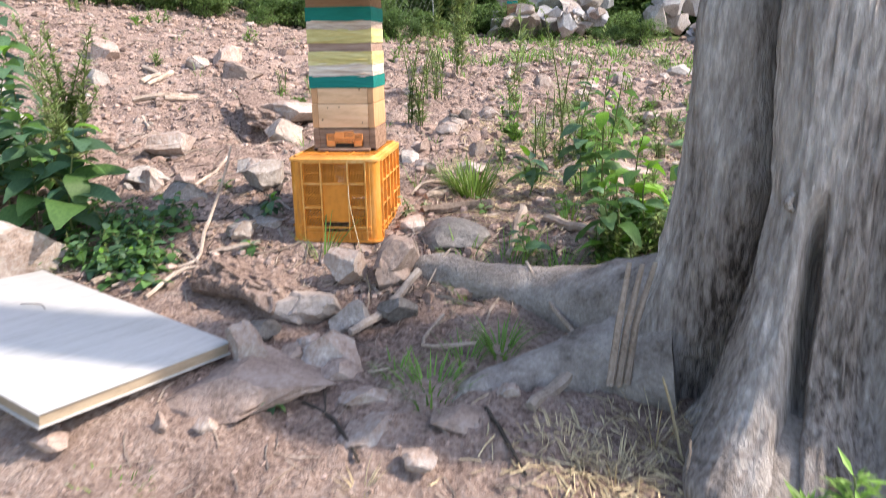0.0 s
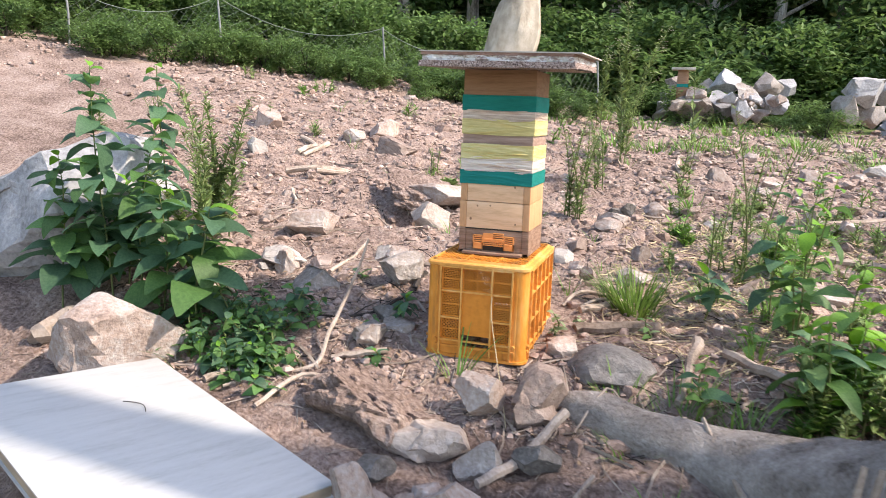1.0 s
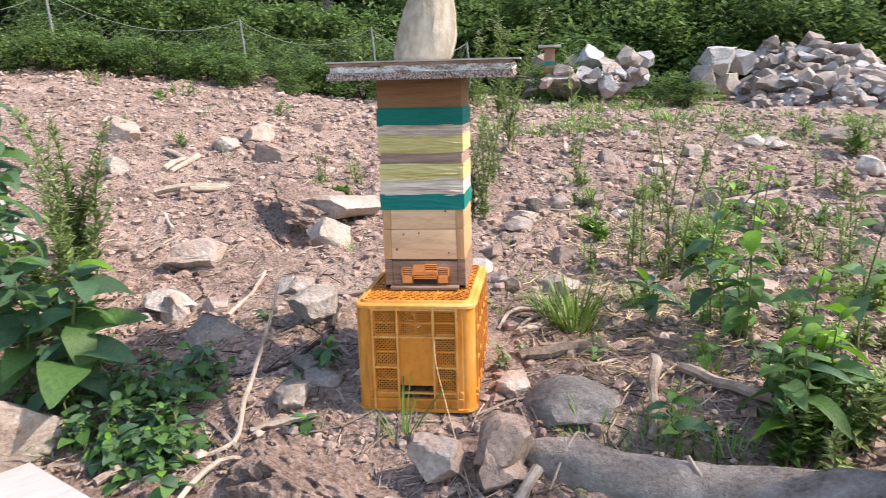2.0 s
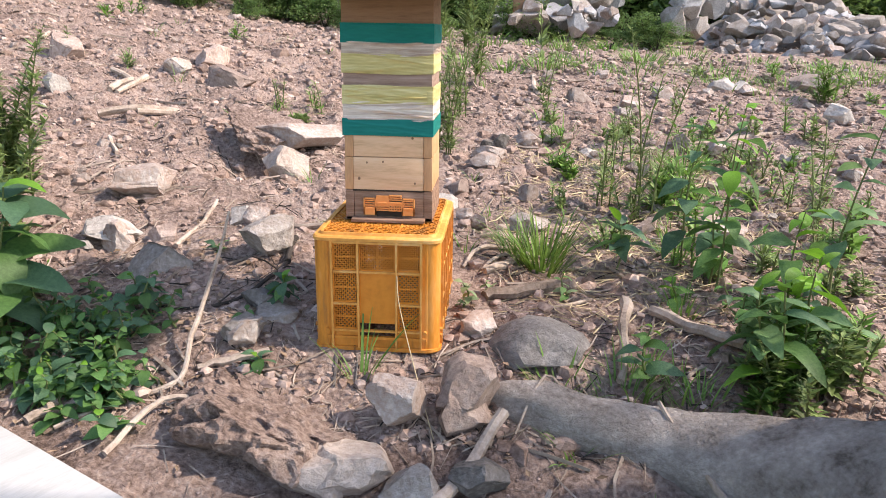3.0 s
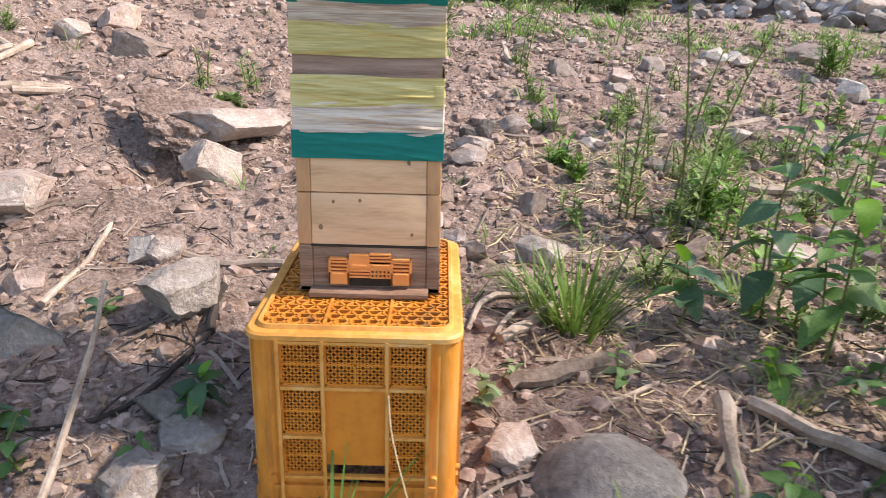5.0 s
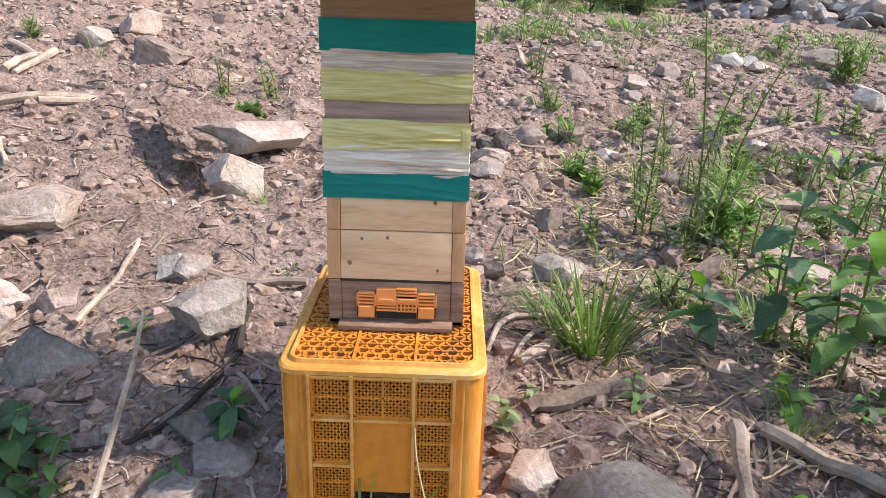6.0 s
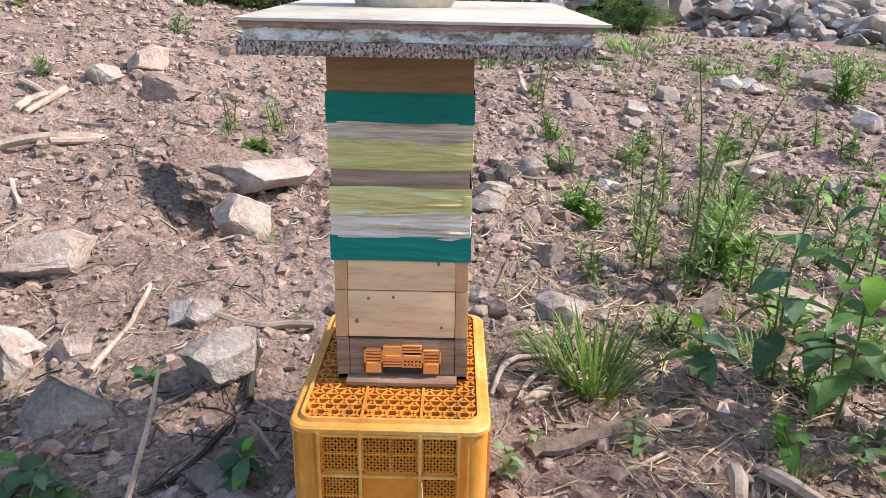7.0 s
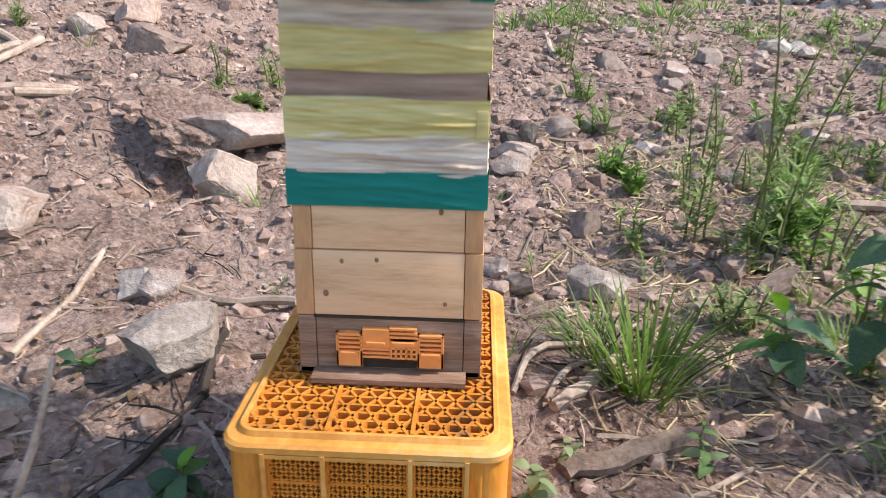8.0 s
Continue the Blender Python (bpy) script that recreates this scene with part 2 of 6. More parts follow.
def finish(bm, name, mat, smooth=True, sharp=35):
    me = bpy.data.meshes.new(name)
    bmesh.ops.recalc_face_normals(bm, faces=bm.faces)
    bm.to_mesh(me)
    bm.free()
    for m in mat if isinstance(mat, (tuple, list)) else (mat,):
        me.materials.append(m)
    if smooth:
        me.polygons.foreach_set("use_smooth", [True] * len(me.polygons))
        me.set_sharp_from_angle(angle=radians(sharp))
    return me


def part(name, data, mat, parent, label="", m=None, smooth=True, sharp=35):
    """Links a bmesh or a mesh as one object under a thing or a part."""
    me = finish(data, name, mat, smooth, sharp) if isinstance(data, bmesh.types.BMesh) else data
    ob = new(name, me)
    ob.parent = parent
    if m is not None:
        ob.matrix_basis = m
    return tagged(ob, label)


def thing(name, label, category, group="", at=(0, 0, 0), data=None, mat=None, turn=0, kind="", smooth=True, sharp=35):
    me = finish(data, name, mat, smooth, sharp) if isinstance(data, bmesh.types.BMesh) else data
    ob = new(name, me)
    ob.matrix_basis = pose(*at, 0, 0, turn)
    return tagged(ob, label, category, group, kind)


def box(bm, x0, x1, y0, y1, z0, z1, bevel=0.0):
    vs = [bm.verts.new((x, y, z)) for z in (z0, z1) for y in (y0, y1) for x in (x0, x1)]
    fs = [bm.faces.new([vs[i] for i in f]) for f in ((0, 2, 3, 1), (4, 5, 7, 6), (0, 1, 5, 4), (2, 6, 7, 3), (0, 4, 6, 2), (1, 3, 7, 5))]
    if bevel:
        es = list({e for f in fs for e in f.edges})
        bmesh.ops.bevel(bm, geom=es, offset=bevel, segments=2, affect="EDGES", profile=0.6)
    return bm


def bar(bm, a, b, w, d, up=(0, 1, 0)):
    """A straight bar from a to b, w wide across and d along up."""
    a, b, up = Vector(a), Vector(b), Vector(up)
    t = (b - a).normalized()
    s = t.cross(up).normalized() * w / 2
    u = up.normalized() * d / 2
    vs = [bm.verts.new(p + i * s + j * u) for p in (a, b) for i, j in ((-1, -1), (1, -1), (1, 1), (-1, 1))]
    for f in ((0, 1, 2, 3), (7, 6, 5, 4), (0, 4, 5, 1), (1, 5, 6, 2), (2, 6, 7, 3), (3, 7, 4, 0)):
        bm.faces.new([vs[i] for i in f])


def tube(bm, pts, radii, sides=8, lump=0.0, seed=0):
    """A tapered, slightly knotty tube through points."""
    pts = [Vector(p) for p in pts]
    rings = []
    for i, p in enumerate(pts):
        t = (pts[min(i + 1, len(pts) - 1)] - pts[max(i - 1, 0)]).normalized()
        s = t.cross(Vector((0.13, 0.31, 0.94))).normalized()
        u = s.cross(t)
        r = radii[i] if isinstance(radii, (list, tuple)) else radii
        ring = []
        for k in range(sides):
            a = 2 * math.pi * k / sides
            q = math.cos(a) * s + math.sin(a) * u
            ring.append(bm.verts.new(p + q * r * (1 + lump * noise.noise((p + q * 0.3) * 9 + Vector((seed, 0, 0))))))
        rings.append(ring)
    for r0, r1 in zip(rings, rings[1:]):
        for k in range(sides):
            bm.faces.new((r0[k], r0[(k + 1) % sides], r1[(k + 1) % sides], r1[k]))
    bm.faces.new(rings[0][::-1])
    bm.faces.new(rings[-1])


def smooth_line(pts, n=4):
    """Points of a smooth curve through the given ones."""
    pts = [Vector(p) for p in pts]
    out = []
    for i in range(len(pts) - 1):
        p0, p1, p2, p3 = pts[max(i - 1, 0)], pts[i], pts[i + 1], pts[min(i + 2, len(pts) - 1)]
        for k in range(n):
            t = k / n
            out.append(0.5 * (2 * p1 + (p2 - p0) * t + (2 * p0 - 5 * p1 + 4 * p2 - p3) * t * t + (3 * p1 - p0 - 3 * p2 + p3) * t ** 3))
    return out + [pts[-1]]


def stone_mesh(seed, size, mat, cuts=9, detail=3, rough=0.05, name="stone", ledge=0.0, soft=0.0):
    """A broken rock: a lump cut by random fracture planes, then chipped and worn."""
    rnd = random.Random(seed)
    bm = bmesh.new()
    bmesh.ops.create_icosphere(bm, subdivisions=detail + 1, radius=1.0)
    planes = []
    while len(planes) < cuts + 4:
        d = Vector((rnd.gauss(0, 1), rnd.gauss(0, 1), rnd.gauss(0, 0.8))).normalized()
        if all(d.dot(e) < 0.72 for e, _ in planes) or rnd.random() < 0.04:
            planes.append((d, rnd.uniform(0.38, 0.66) + soft))
    for v in bm.verts:
        q = v.co + Vector((seed * 1.7, 0, 0))
        v.co *= 1 + 0.10 * noise.noise(q * 1.3)
        for d, off in planes:
            over = v.co.dot(d) - off - 0.03 * noise.noise(q * 2.5 + d * 3)
            if over > 0:
                v.co -= d * over
    for v in bm.verts:
        q = v.co + Vector((seed * 1.7, 0, 0))
        chip = 1.0 * noise.noise(q * 3.5) + 0.7 * noise.noise(q * 8) + 0.5 * noise.noise(q * 17) - 1.2 * max(0, abs(noise.noise(q * 2.2 + Vector((0, 0, 5)))) * -6 + 0.5)
        v.co *= 1 + rough * chip + ledge * math.sin(q.z * 16 + 3 * noise.noise(q * 2)) * 0.5
    lo = [min(v.co[k] for v in bm.verts) for k in range(3)]
    hi = [max(v.co[k] for v in bm.verts) for k in range(3)]
    for v in bm.verts:
        v.co = Vector([((v.co[k] - lo[k]) / (hi[k] - lo[k]) - 0.5) * size[k] for k in range(3)])
    return finish(bm, name, mat, True, 22)


def stone(x, y, size, seed, mat=None, label="", sink=0.25, turn=0.0, group="loose field stones", cuts=9, tilt=(0, 0), lift=None, detail=3, rough=0.05, soft=0.0):
    """size: full width, depth and height."""
    mat = mat or ROCK
    z = ground_z(x, y) + size[2] * (0.5 - sink) if lift is None else lift
    ob = new("stone", stone_mesh(seed, size, mat, cuts, detail, rough, "stone", 0.0, soft))
    ob.matrix_basis = pose(x, y, z, tilt[0], tilt[1], turn)
    return tagged(ob, label or "angular pinkish grey stone lying on bare soil", "stone", group)


def leaf_mesh(length, width, bend, mat, name="leaf", fold=0.25, steps=6):
    """A pointed leaf along +y with a folded midrib, drooping by bend."""
    bm = bmesh.new()
    rows = []
    for i in range(steps + 1):
        t = i / steps
        w = width / 2 * math.sin(math.pi * min(1, t * 0.93 + 0.05)) ** 0.8 * (1 - 0.35 * t) * 1.25
        y, z = length * t * math.cos(bend * t * 0.7), -length * t * math.sin(bend * t * 0.7)
        wave = 0.06 * width * math.sin(t * 9)
        rows.append([bm.verts.new(p) for p in ((-w, y, z + fold * w + wave), (0, y, z), (w, y, z + fold * w - wave))])
    for a, b in zip(rows, rows[1:]):
        for k in (0, 1):
            bm.faces.new((a[k], a[k + 1], b[k + 1], b[k]))
    return finish(bm, name, mat, True, 60)


def small_leaf(bm, p, d, up, length, width):
    d, s = d.normalized(), d.cross(up)
    s = (s if s.length > 0.01 else Vector((1, 0, 0))).normalized() * width / 2
    n = s.cross(d).normalized()
    a, b, c, e = p, p + d * length * 0.45 + s + n * width * 0.12, p + d * length, p + d * length * 0.45 - s + n * width * 0.12
    vs = [bm.verts.new(v) for v in (a, b, c, e)]
    bm.faces.new((vs[0], vs[1], vs[2]))
    bm.faces.new((vs[0], vs[2], vs[3]))


def blade(bm, p, d, length, width, droop, steps=4):
    d = Vector(d).normalized()
    side = d.cross(Vector((0, 0, 1)))
    side = (side if side.length > 0.01 else Vector((1, 0, 0))).normalized()
    last = None
    q = Vector(p)
    for i in range(steps + 1):
        t = i / steps
        w = width / 2 * (1 - t ** 2 * 0.95)
        row = (bm.verts.new(q - side * w), bm.verts.new(q + side * w))
        if last:
            bm.faces.new((last[0], last[1], row[1], row[0]))
        last = row
        d = (d + Vector((d.x, d.y, 0)).normalized() * droop * 0.25 - Vector((0, 0, droop * 0.28 * t))).normalized() if droop else d
        q = q + d * length / steps
    return bm


def tuft(x, y, n, length, spread, width, seed, label, mat=None, name="grass_tuft", group="grass tufts", droop=0.9):
    rnd = random.Random(seed)
    bm = bmesh.new()
    for _ in range(n):
        a = rnd.uniform(0, 2 * math.pi)
        r = spread * math.sqrt(rnd.random())
        px, py = r * math.cos(a), r * math.sin(a)
        lean = rnd.uniform(0.15, 0.75)
        d = (math.cos(a) * lean, math.sin(a) * lean, 1)
        blade(bm, (px, py, ground_z(x + px, y + py) - ground_z(x, y) - 0.01), d, length * rnd.uniform(0.45, 1.1), width * rnd.uniform(0.6, 1.2), droop * rnd.uniform(0.3, 1.2))
    return thing(name, label, "grass", group, (x, y, ground_z(x, y)), bm, mat or GRASS)


LEAVES = {}


def broad_plant(x, y, height, n, leaf, seed, label, mats=None, lean=(0.0, 0.0), group="broad-leaved weeds", bare=0.2, young=2, side=1.0):
    """A weed with a stem and large leaves in a rising spiral; each leaf is a part."""
    rnd = random.Random(seed)
    mats = mats or (LEAF, LEAF, LEAF_DARK)
    base = thing("weed_plant", label, "plant", group, (x, y, ground_z(x, y) - 0.01))
    pts = [Vector((lean[0] * t * t * height + 0.012 * math.sin(5 * t + seed), lean[1] * t * t * height + 0.012 * math.cos(4 * t + seed), height * t)) for t in (0, 0.2, 0.4, 0.6, 0.8, 1.0)]
    bm = bmesh.new()
    w = 0.8 if leaf > 0.24 else 0.6
    tube(bm, pts, [0.007 * w, 0.0065 * w, 0.006 * w, 0.005 * w, 0.004 * w, 0.0025 * w], 6)
    part("stem", bm, STEM, base)
    for i in range(n):
        t = bare + (1 - bare) * i / max(1, n - 1)
        k = min(4, int(t * 5))
        p = pts[k].lerp(pts[k + 1], t * 5 - k)
        size = leaf * (1.0 - 0.45 * t) * rnd.uniform(0.75, 1.2)
        top = i >= n - young
        size *= 0.65 if top else 1.0
        mat = LEAF_YOUNG if top else rnd.choice(mats)
        v = rnd.randrange(3)
        key = (mat.name, v)
        if key not in LEAVES:
            LEAVES[key] = leaf_mesh(1.0, (0.50, 0.57, 0.44)[v], (0.75, 1.1, 0.45)[v], mat, fold=(0.25, 0.12, 0.35)[v])
        m = Matrix.Translation(p) @ pose(0, 0, 0, 0, 0, i * 137.5 + rnd.uniform(-25, 25)) @ pose(0, 0, 0, rnd.uniform(-12, 45) + (28 if top else 0), rnd.uniform(-28, 28), 0) @ Matrix.Diagonal((size * side, size, size, 1))
        part("leaf", LEAVES[key], None, base, "", m)
    return base


def spike_weed(x, y, height, n, leaf, seed, label, mat=None, flowers=0, stems=1, group="tall narrow-leaved weeds", width=0.22):
    """A tall weed with many small narrow leaves up its stems."""
    rnd = random.Random(seed)
    base = thing("weed", label, "plant", group, (x, y, ground_z(x, y) - 0.01))
    for s in range(stems):
        h = height * rnd.uniform(0.65, 1.05) if s else height
        lx, ly = rnd.uniform(-0.3, 0.3) * h, rnd.uniform(-0.3, 0.3) * h
        ox, oy = (rnd.uniform(-0.06, 0.06), rnd.uniform(-0.06, 0.06)) if s else (0, 0)
        pts = [Vector((ox + lx * t * t, oy + ly * t * t, h * t)) for t in (0, 0.25, 0.5, 0.75, 1.0)]
        bm = bmesh.new()
        tube(bm, pts, [0.0045, 0.004, 0.0035, 0.003, 0.0015], 5)
        part("stem", bm, STEM, base)
        bm = bmesh.new()
        for i in range(int(n * 0.5)):
            t = 0.08 + 0.92 * rnd.random()
            k = min(3, int(t * 4))
            p = pts[k].lerp(pts[k + 1], t * 4 - k)
            a = rnd.uniform(0, 6.283)
            d = Vector((math.cos(a), math.sin(a), rnd.uniform(-0.3, 1.0)))
            size = 1.25 * leaf * (1.1 - 0.6 * t) * rnd.uniform(0.5, 1.2)
            small_leaf(bm, p, d, Vector((0, 0, 1)), size, size * width)
        part("foliage", bm, mat or WEED, base, smooth=False)
        if flowers:
            bm = bmesh.new()
            for i in range(flowers):
                p = pts[-1] + Vector((rnd.uniform(-0.05, 0.05), rnd.uniform(-0.05, 0.05), rnd.uniform(-0.10, 0.03)))
                for q in range(5):
                    a = q * 1.2566
                    small_leaf(bm, p, Vector((math.cos(a), math.sin(a), 0.4)), Vector((0, 0, 1)), 0.012, 0.008)
            part("flower_head", bm, FLOWER, base, smooth=False)
    return base


def stick(pts, radii, label, mat=None, sink=0.2, name="stick", group="dead sticks", lifts=None, sides=7, category="stick", twigs=0):
    """A branch lying along ground points (x, y)."""
    r0 = radii[0]
    line = []
    for i, p in enumerate(pts):
        z = ground_z(p[0], p[1]) + r0 * (1 - sink) + (lifts[i] if lifts else 0)
        line.append((p[0], p[1], z))
    line = smooth_line(line, 4)
    n = len(line)
    rr = [float(np.interp(i / (n - 1), np.linspace(0, 1, len(radii)), radii)) for i in range(n)]
    rnd = random.Random(int(abs(pts[0][0]) * 1000))
    line = [p + Vector((rnd.uniform(-1, 1), rnd.uniform(-1, 1), rnd.uniform(-0.3, 1))) * 0.35 * r for p, r in zip(line, rr)]
    o = line[0].copy()
    bm = bmesh.new()
    tube(bm, [p - o for p in line], rr, sides, 0.25)
    for _ in range(twigs):
        i = rnd.randrange(1, n - 1)
        a = line[i] - o
        d = Vector((rnd.uniform(-1, 1), rnd.uniform(-1, 1), rnd.uniform(0.1, 0.5))).normalized()
        ln = rnd.uniform(0.05, 0.16)
        tube(bm, [a, a + d * ln * 0.5 + Vector((0, 0, 0.008)), a + d * ln], [rr[i] * 0.5, rr[i] * 0.4, rr[i] * 0.2], 5)
    return thing(name, label, category, group, tuple(o), bm, mat or TWIG)


# ---- ground: one sheet out to the horizon ----
def graded(lo, hi, step, far, grow=1.13):
    vals = list(np.arange(lo, hi + step / 2, step))
    s = step
    while vals[-1] < far:
        s *= grow
        vals.append(vals[-1] + s)
    s = step
    while vals[0] > -far:
        s *= grow
        vals.insert(0, vals[0] - s)
    return vals


def build_ground():
    xs, ys = graded(-2.2, 2.0, 0.0165, 300), graded(-1.9, 3.0, 0.0165, 300)
    nx = len(xs)
    verts = [(x, y, ground_z(x, y)) for y in ys for x in xs]
    faces = [(j * nx + i, j * nx + i + 1, (j + 1) * nx + i + 1, (j + 1) * nx + i) for j in range(len(ys) - 1) for i in range(nx - 1)]
    me = bpy.data.meshes.new("ground")
    me.from_pydata(verts, [], faces)
    me.polygons.foreach_set("use_smooth", [True] * len(me.polygons))
    me.materials.append(DIRT), me.materials.append(TURF)
    for p in me.polygons:
        x, y, _ = p.center
        edge = 8.6 + 0.35 * (x + 2) + 1.6 * noise.noise(Vector((x, y, 0)) * 0.6) if x > -2 else 8.6 + 0.35 * (x + 2) + noise.noise(Vector((x, y, 0)) * 0.6)
        if y > max(5, edge) or abs(x) > 9 or y < -6:
            p.material_index = 1
    tagged(new("ground", me), "bare pinkish brown stony soil on a slope", "ground", kind="structure")


build_ground()


# ---- yellow crate ----
def build_crate():
    W, D, B, T = 0.175, 0.50, -0.03, 0.305
    crate = thing("crate", "upturned orange-yellow slatted plastic harvest crate on bare soil", "crate", at=(0.006, 0, 0))
    # rim: rounded frame round the top
    bm = bmesh.new()
    def rounded(x, y0, y1, r, z, n=5):
        out = []
        for cx, cy, a0 in ((x - r, y1 - r, 0), (-x + r, y1 - r, 90), (-x + r, y0 + r, 180), (x - r, y0 + r, 270)):
            for k in range(n + 1):
                a = radians(a0 + 90 * k / n)
                out.append((cx + r * math.cos(a), cy + r * math.sin(a), z))
        return out
    def skin(bm, loops, close=False):
        rings = [[bm.verts.new(p) for p in lp] for lp in loops]
        pairs = list(zip(rings, rings[1:])) + ([(rings[-1], rings[0])] if close else [])
        for a, b in pairs:
            for k in range(len(a)):
                bm.faces.new((a[k], a[(k + 1) % len(a)], b[(k + 1) % len(a)], b[k]))
    skin(bm, (rounded(W - 0.002, 0.002, D - 0.002, 0.03, T - 0.016), rounded(W + 0.006, -0.006, D + 0.006, 0.034, T - 0.012), rounded(W + 0.006, -0.006, D + 0.006, 0.034, T - 0.004),
              rounded(W + 0.002, -0.002, D + 0.002, 0.032, T), rounded(W - 0.010, 0.010, D - 0.010, 0.026, T + 0.001), rounded(W - 0.013, 0.013, D - 0.013, 0.025, T + 0.008),
              rounded(W - 0.018, 0.018, D - 0.018, 0.023, T + 0.008), rounded(W - 0.020, 0.020, D - 0.020, 0.022, T - 0.012)), True)
    part("rim", bm, CRATE_PALE, crate, "worn yellow rim")
    # top grid: two slants and cross bars
    bars = []
    x0, x1, y0, y1 = -W + 0.02, W - 0.02, 0.02, D - 0.02
    pitch = 0.0228
    for sgn in (1, -1):
        c = -0.6
        while c < 0.9:
            pts = []
            for y in (y0, y1):
                pts.append((c + sgn * (y - y0) * 0.62 - (0 if sgn > 0 else -0.05), y))
            (xa, ya), (xb, yb) = pts
            t0, t1 = 0.0, 1.0
            for lim, side in ((x0, -1), (x1, 1)):
                da, db = (xa - lim) * side, (xb - lim) * side
                if da > 0 and db > 0:
                    t0 = 2
                elif da > 0:
                    t0 = max(t0, da / (da - db))
                elif db > 0:
                    t1 = min(t1, da / (da - db))
            if t1 - t0 > 0.01:
                bars.append(((xa + (xb - xa) * t0, ya + (yb - ya) * t0, T - 0.001), (xa + (xb - xa) * t1, ya + (yb - ya) * t1, T - 0.001), 0.0042, 0.012))
            c += pitch * 1.15
    y = y0 + pitch * 0.5
    while y < y1:
        bars.append(((x0, y, T - 0.002), (x1, y, T - 0.002), 0.0046, 0.012))
        y += pitch * 0.83
    for x in (-0.051, 0.056):
        bars.append(((x, y0, T), (x, y1, T), 0.005, 0.015))
    # pierced plate below the bars, in a darker brown than the grid
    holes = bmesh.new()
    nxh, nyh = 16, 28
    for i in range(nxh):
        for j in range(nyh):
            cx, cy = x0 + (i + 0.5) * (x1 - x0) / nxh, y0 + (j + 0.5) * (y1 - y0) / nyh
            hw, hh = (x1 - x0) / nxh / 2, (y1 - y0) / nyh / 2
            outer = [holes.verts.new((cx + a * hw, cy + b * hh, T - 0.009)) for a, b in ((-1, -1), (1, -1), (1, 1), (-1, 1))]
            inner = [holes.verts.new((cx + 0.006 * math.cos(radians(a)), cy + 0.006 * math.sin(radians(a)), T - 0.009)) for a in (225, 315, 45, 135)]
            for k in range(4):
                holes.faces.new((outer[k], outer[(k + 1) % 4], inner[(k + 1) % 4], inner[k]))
    plate = part("top_plate", holes, CRATE_BROWN, crate, "dark brown plate under the grid", smooth=False)

    for a, c, w, dd in bars:
        bm = bmesh.new()
        bar(bm, a, c, w, dd, (0, 0, 1))
        part("grid_bar", bm, CRATE_SOILED, plate, smooth=False)

    def wall(length, cols, name, m, solid):
        """One pierced side, facing -y along x, its middle at x = 0."""
        h = length / 2
        rows = (0.031, 0.111, 0.205, 0.289)
        bm = bmesh.new()
        for c in cols:
            bar(bm, (c, -0.002, B + 0.01), (c, -0.002, T - 0.012), 0.0055, 0.012)
        for k, r in enumerate(rows):
            for a, b in zip(cols, cols[1:]):
                if not (k == 1 and solid and a == cols[min(solid)]):
                    bar(bm, (a + 0.003, -0.001, r), (b - 0.003, -0.001, r), 0.0055, 0.010)
        ribs = part("rib", bm, CRATE_PALE, crate, m=m, smooth=False)
        lat, fine = bmesh.new(), bmesh.new()
        for ci, (a, b) in enumerate(zip(cols, cols[1:])):
            for ri, (z0, z1) in enumerate(zip(rows, rows[1:])):
                if ci in solid and ri < 2:
                    if ri == 0:
                        box(fine, a, b, 0.003, 0.006, 0.052, rows[2])
                    continue
                zm, xm = (z0 + z1) / 2, (a + b) / 2
                bar(lat, (a, 0.004, zm), (b, 0.004, zm), 0.003, 0.004)
                if b - a > 0.09:
                    bar(lat, (xm, 0.004, z0), (xm, 0.004, z1), 0.003, 0.004)
                edge = 0.006
                for s in (-1, 1):
                    k = -(b - a + z1 - z0)
                    while k < b - a + z1 - z0:
                        # slanted bar x = xm + k + s*(z - zm), clipped to the cell
                        zs = sorted([z0 + edge, z1 - edge] + [zm + s * (xx - xm - k) for xx in (a + edge, b - edge)])
                        za, zb = zs[1], zs[2]
                        mid = xm + k + s * ((za + zb) / 2 - zm)
                        if a < mid < b and zb - za > 0.002 and za >= z0 and zb <= z1:
                            bar(lat, (xm + k + s * (za - zm), 0.005, za), (xm + k + s * (zb - zm), 0.005, zb), 0.0031, 0.004)
                        k += 0.0120
                for xa, xb, za, zb in ((a, b, z0, z0 + edge), (a, b, z1 - edge, z1), (a, a + edge, z0, z1), (b - edge, b, z0, z1)):
                    box(lat, xa, xb, 0.003, 0.007, za, zb)
        part("lattice", lat, CRATE, ribs, "fine pierced diamond lattice", smooth=False)
        if len(fine.verts):
            part("label_panel", fine, CRATE, ribs, "plain yellow panel with an open slot below", smooth=False)
        bm = bmesh.new()
        for z, d in ((B + 0.006, 0.012), (0.010, 0.008)):
            bar(bm, (-h + 0.034, -0.002, z), (h - 0.034, -0.002, z), 0.008, d)
        box(bm, -h + 0.03, cols[0], 0.000, 0.004, B, T - 0.012)
        box(bm, cols[-1], h - 0.03, 0.000, 0.004, B, T - 0.012)
        if not solid:
            box(bm, cols[0], cols[-1], 0.003, 0.006, B, rows[0])
        else:
            a, b = cols[min(solid)], cols[min(solid) + 1]
            box(bm, cols[0], a, 0.003, 0.006, B, rows[0])
            box(bm, b, cols[-1], 0.003, 0.006, B, rows[0])
            box(bm, a, b, 0.003, 0.006, B, 0.014)
        for c in (cols[0] - 0.014, cols[-1] + 0.012):
            bmesh.ops.create_cone(bm, cap_ends=True, segments=12, radius1=0.0065, radius2=0.0055, depth=0.010, matrix=pose(c, -0.004, 0.031, 90))
        part("end_panel", bm, CRATE_SOILED, ribs, smooth=False)
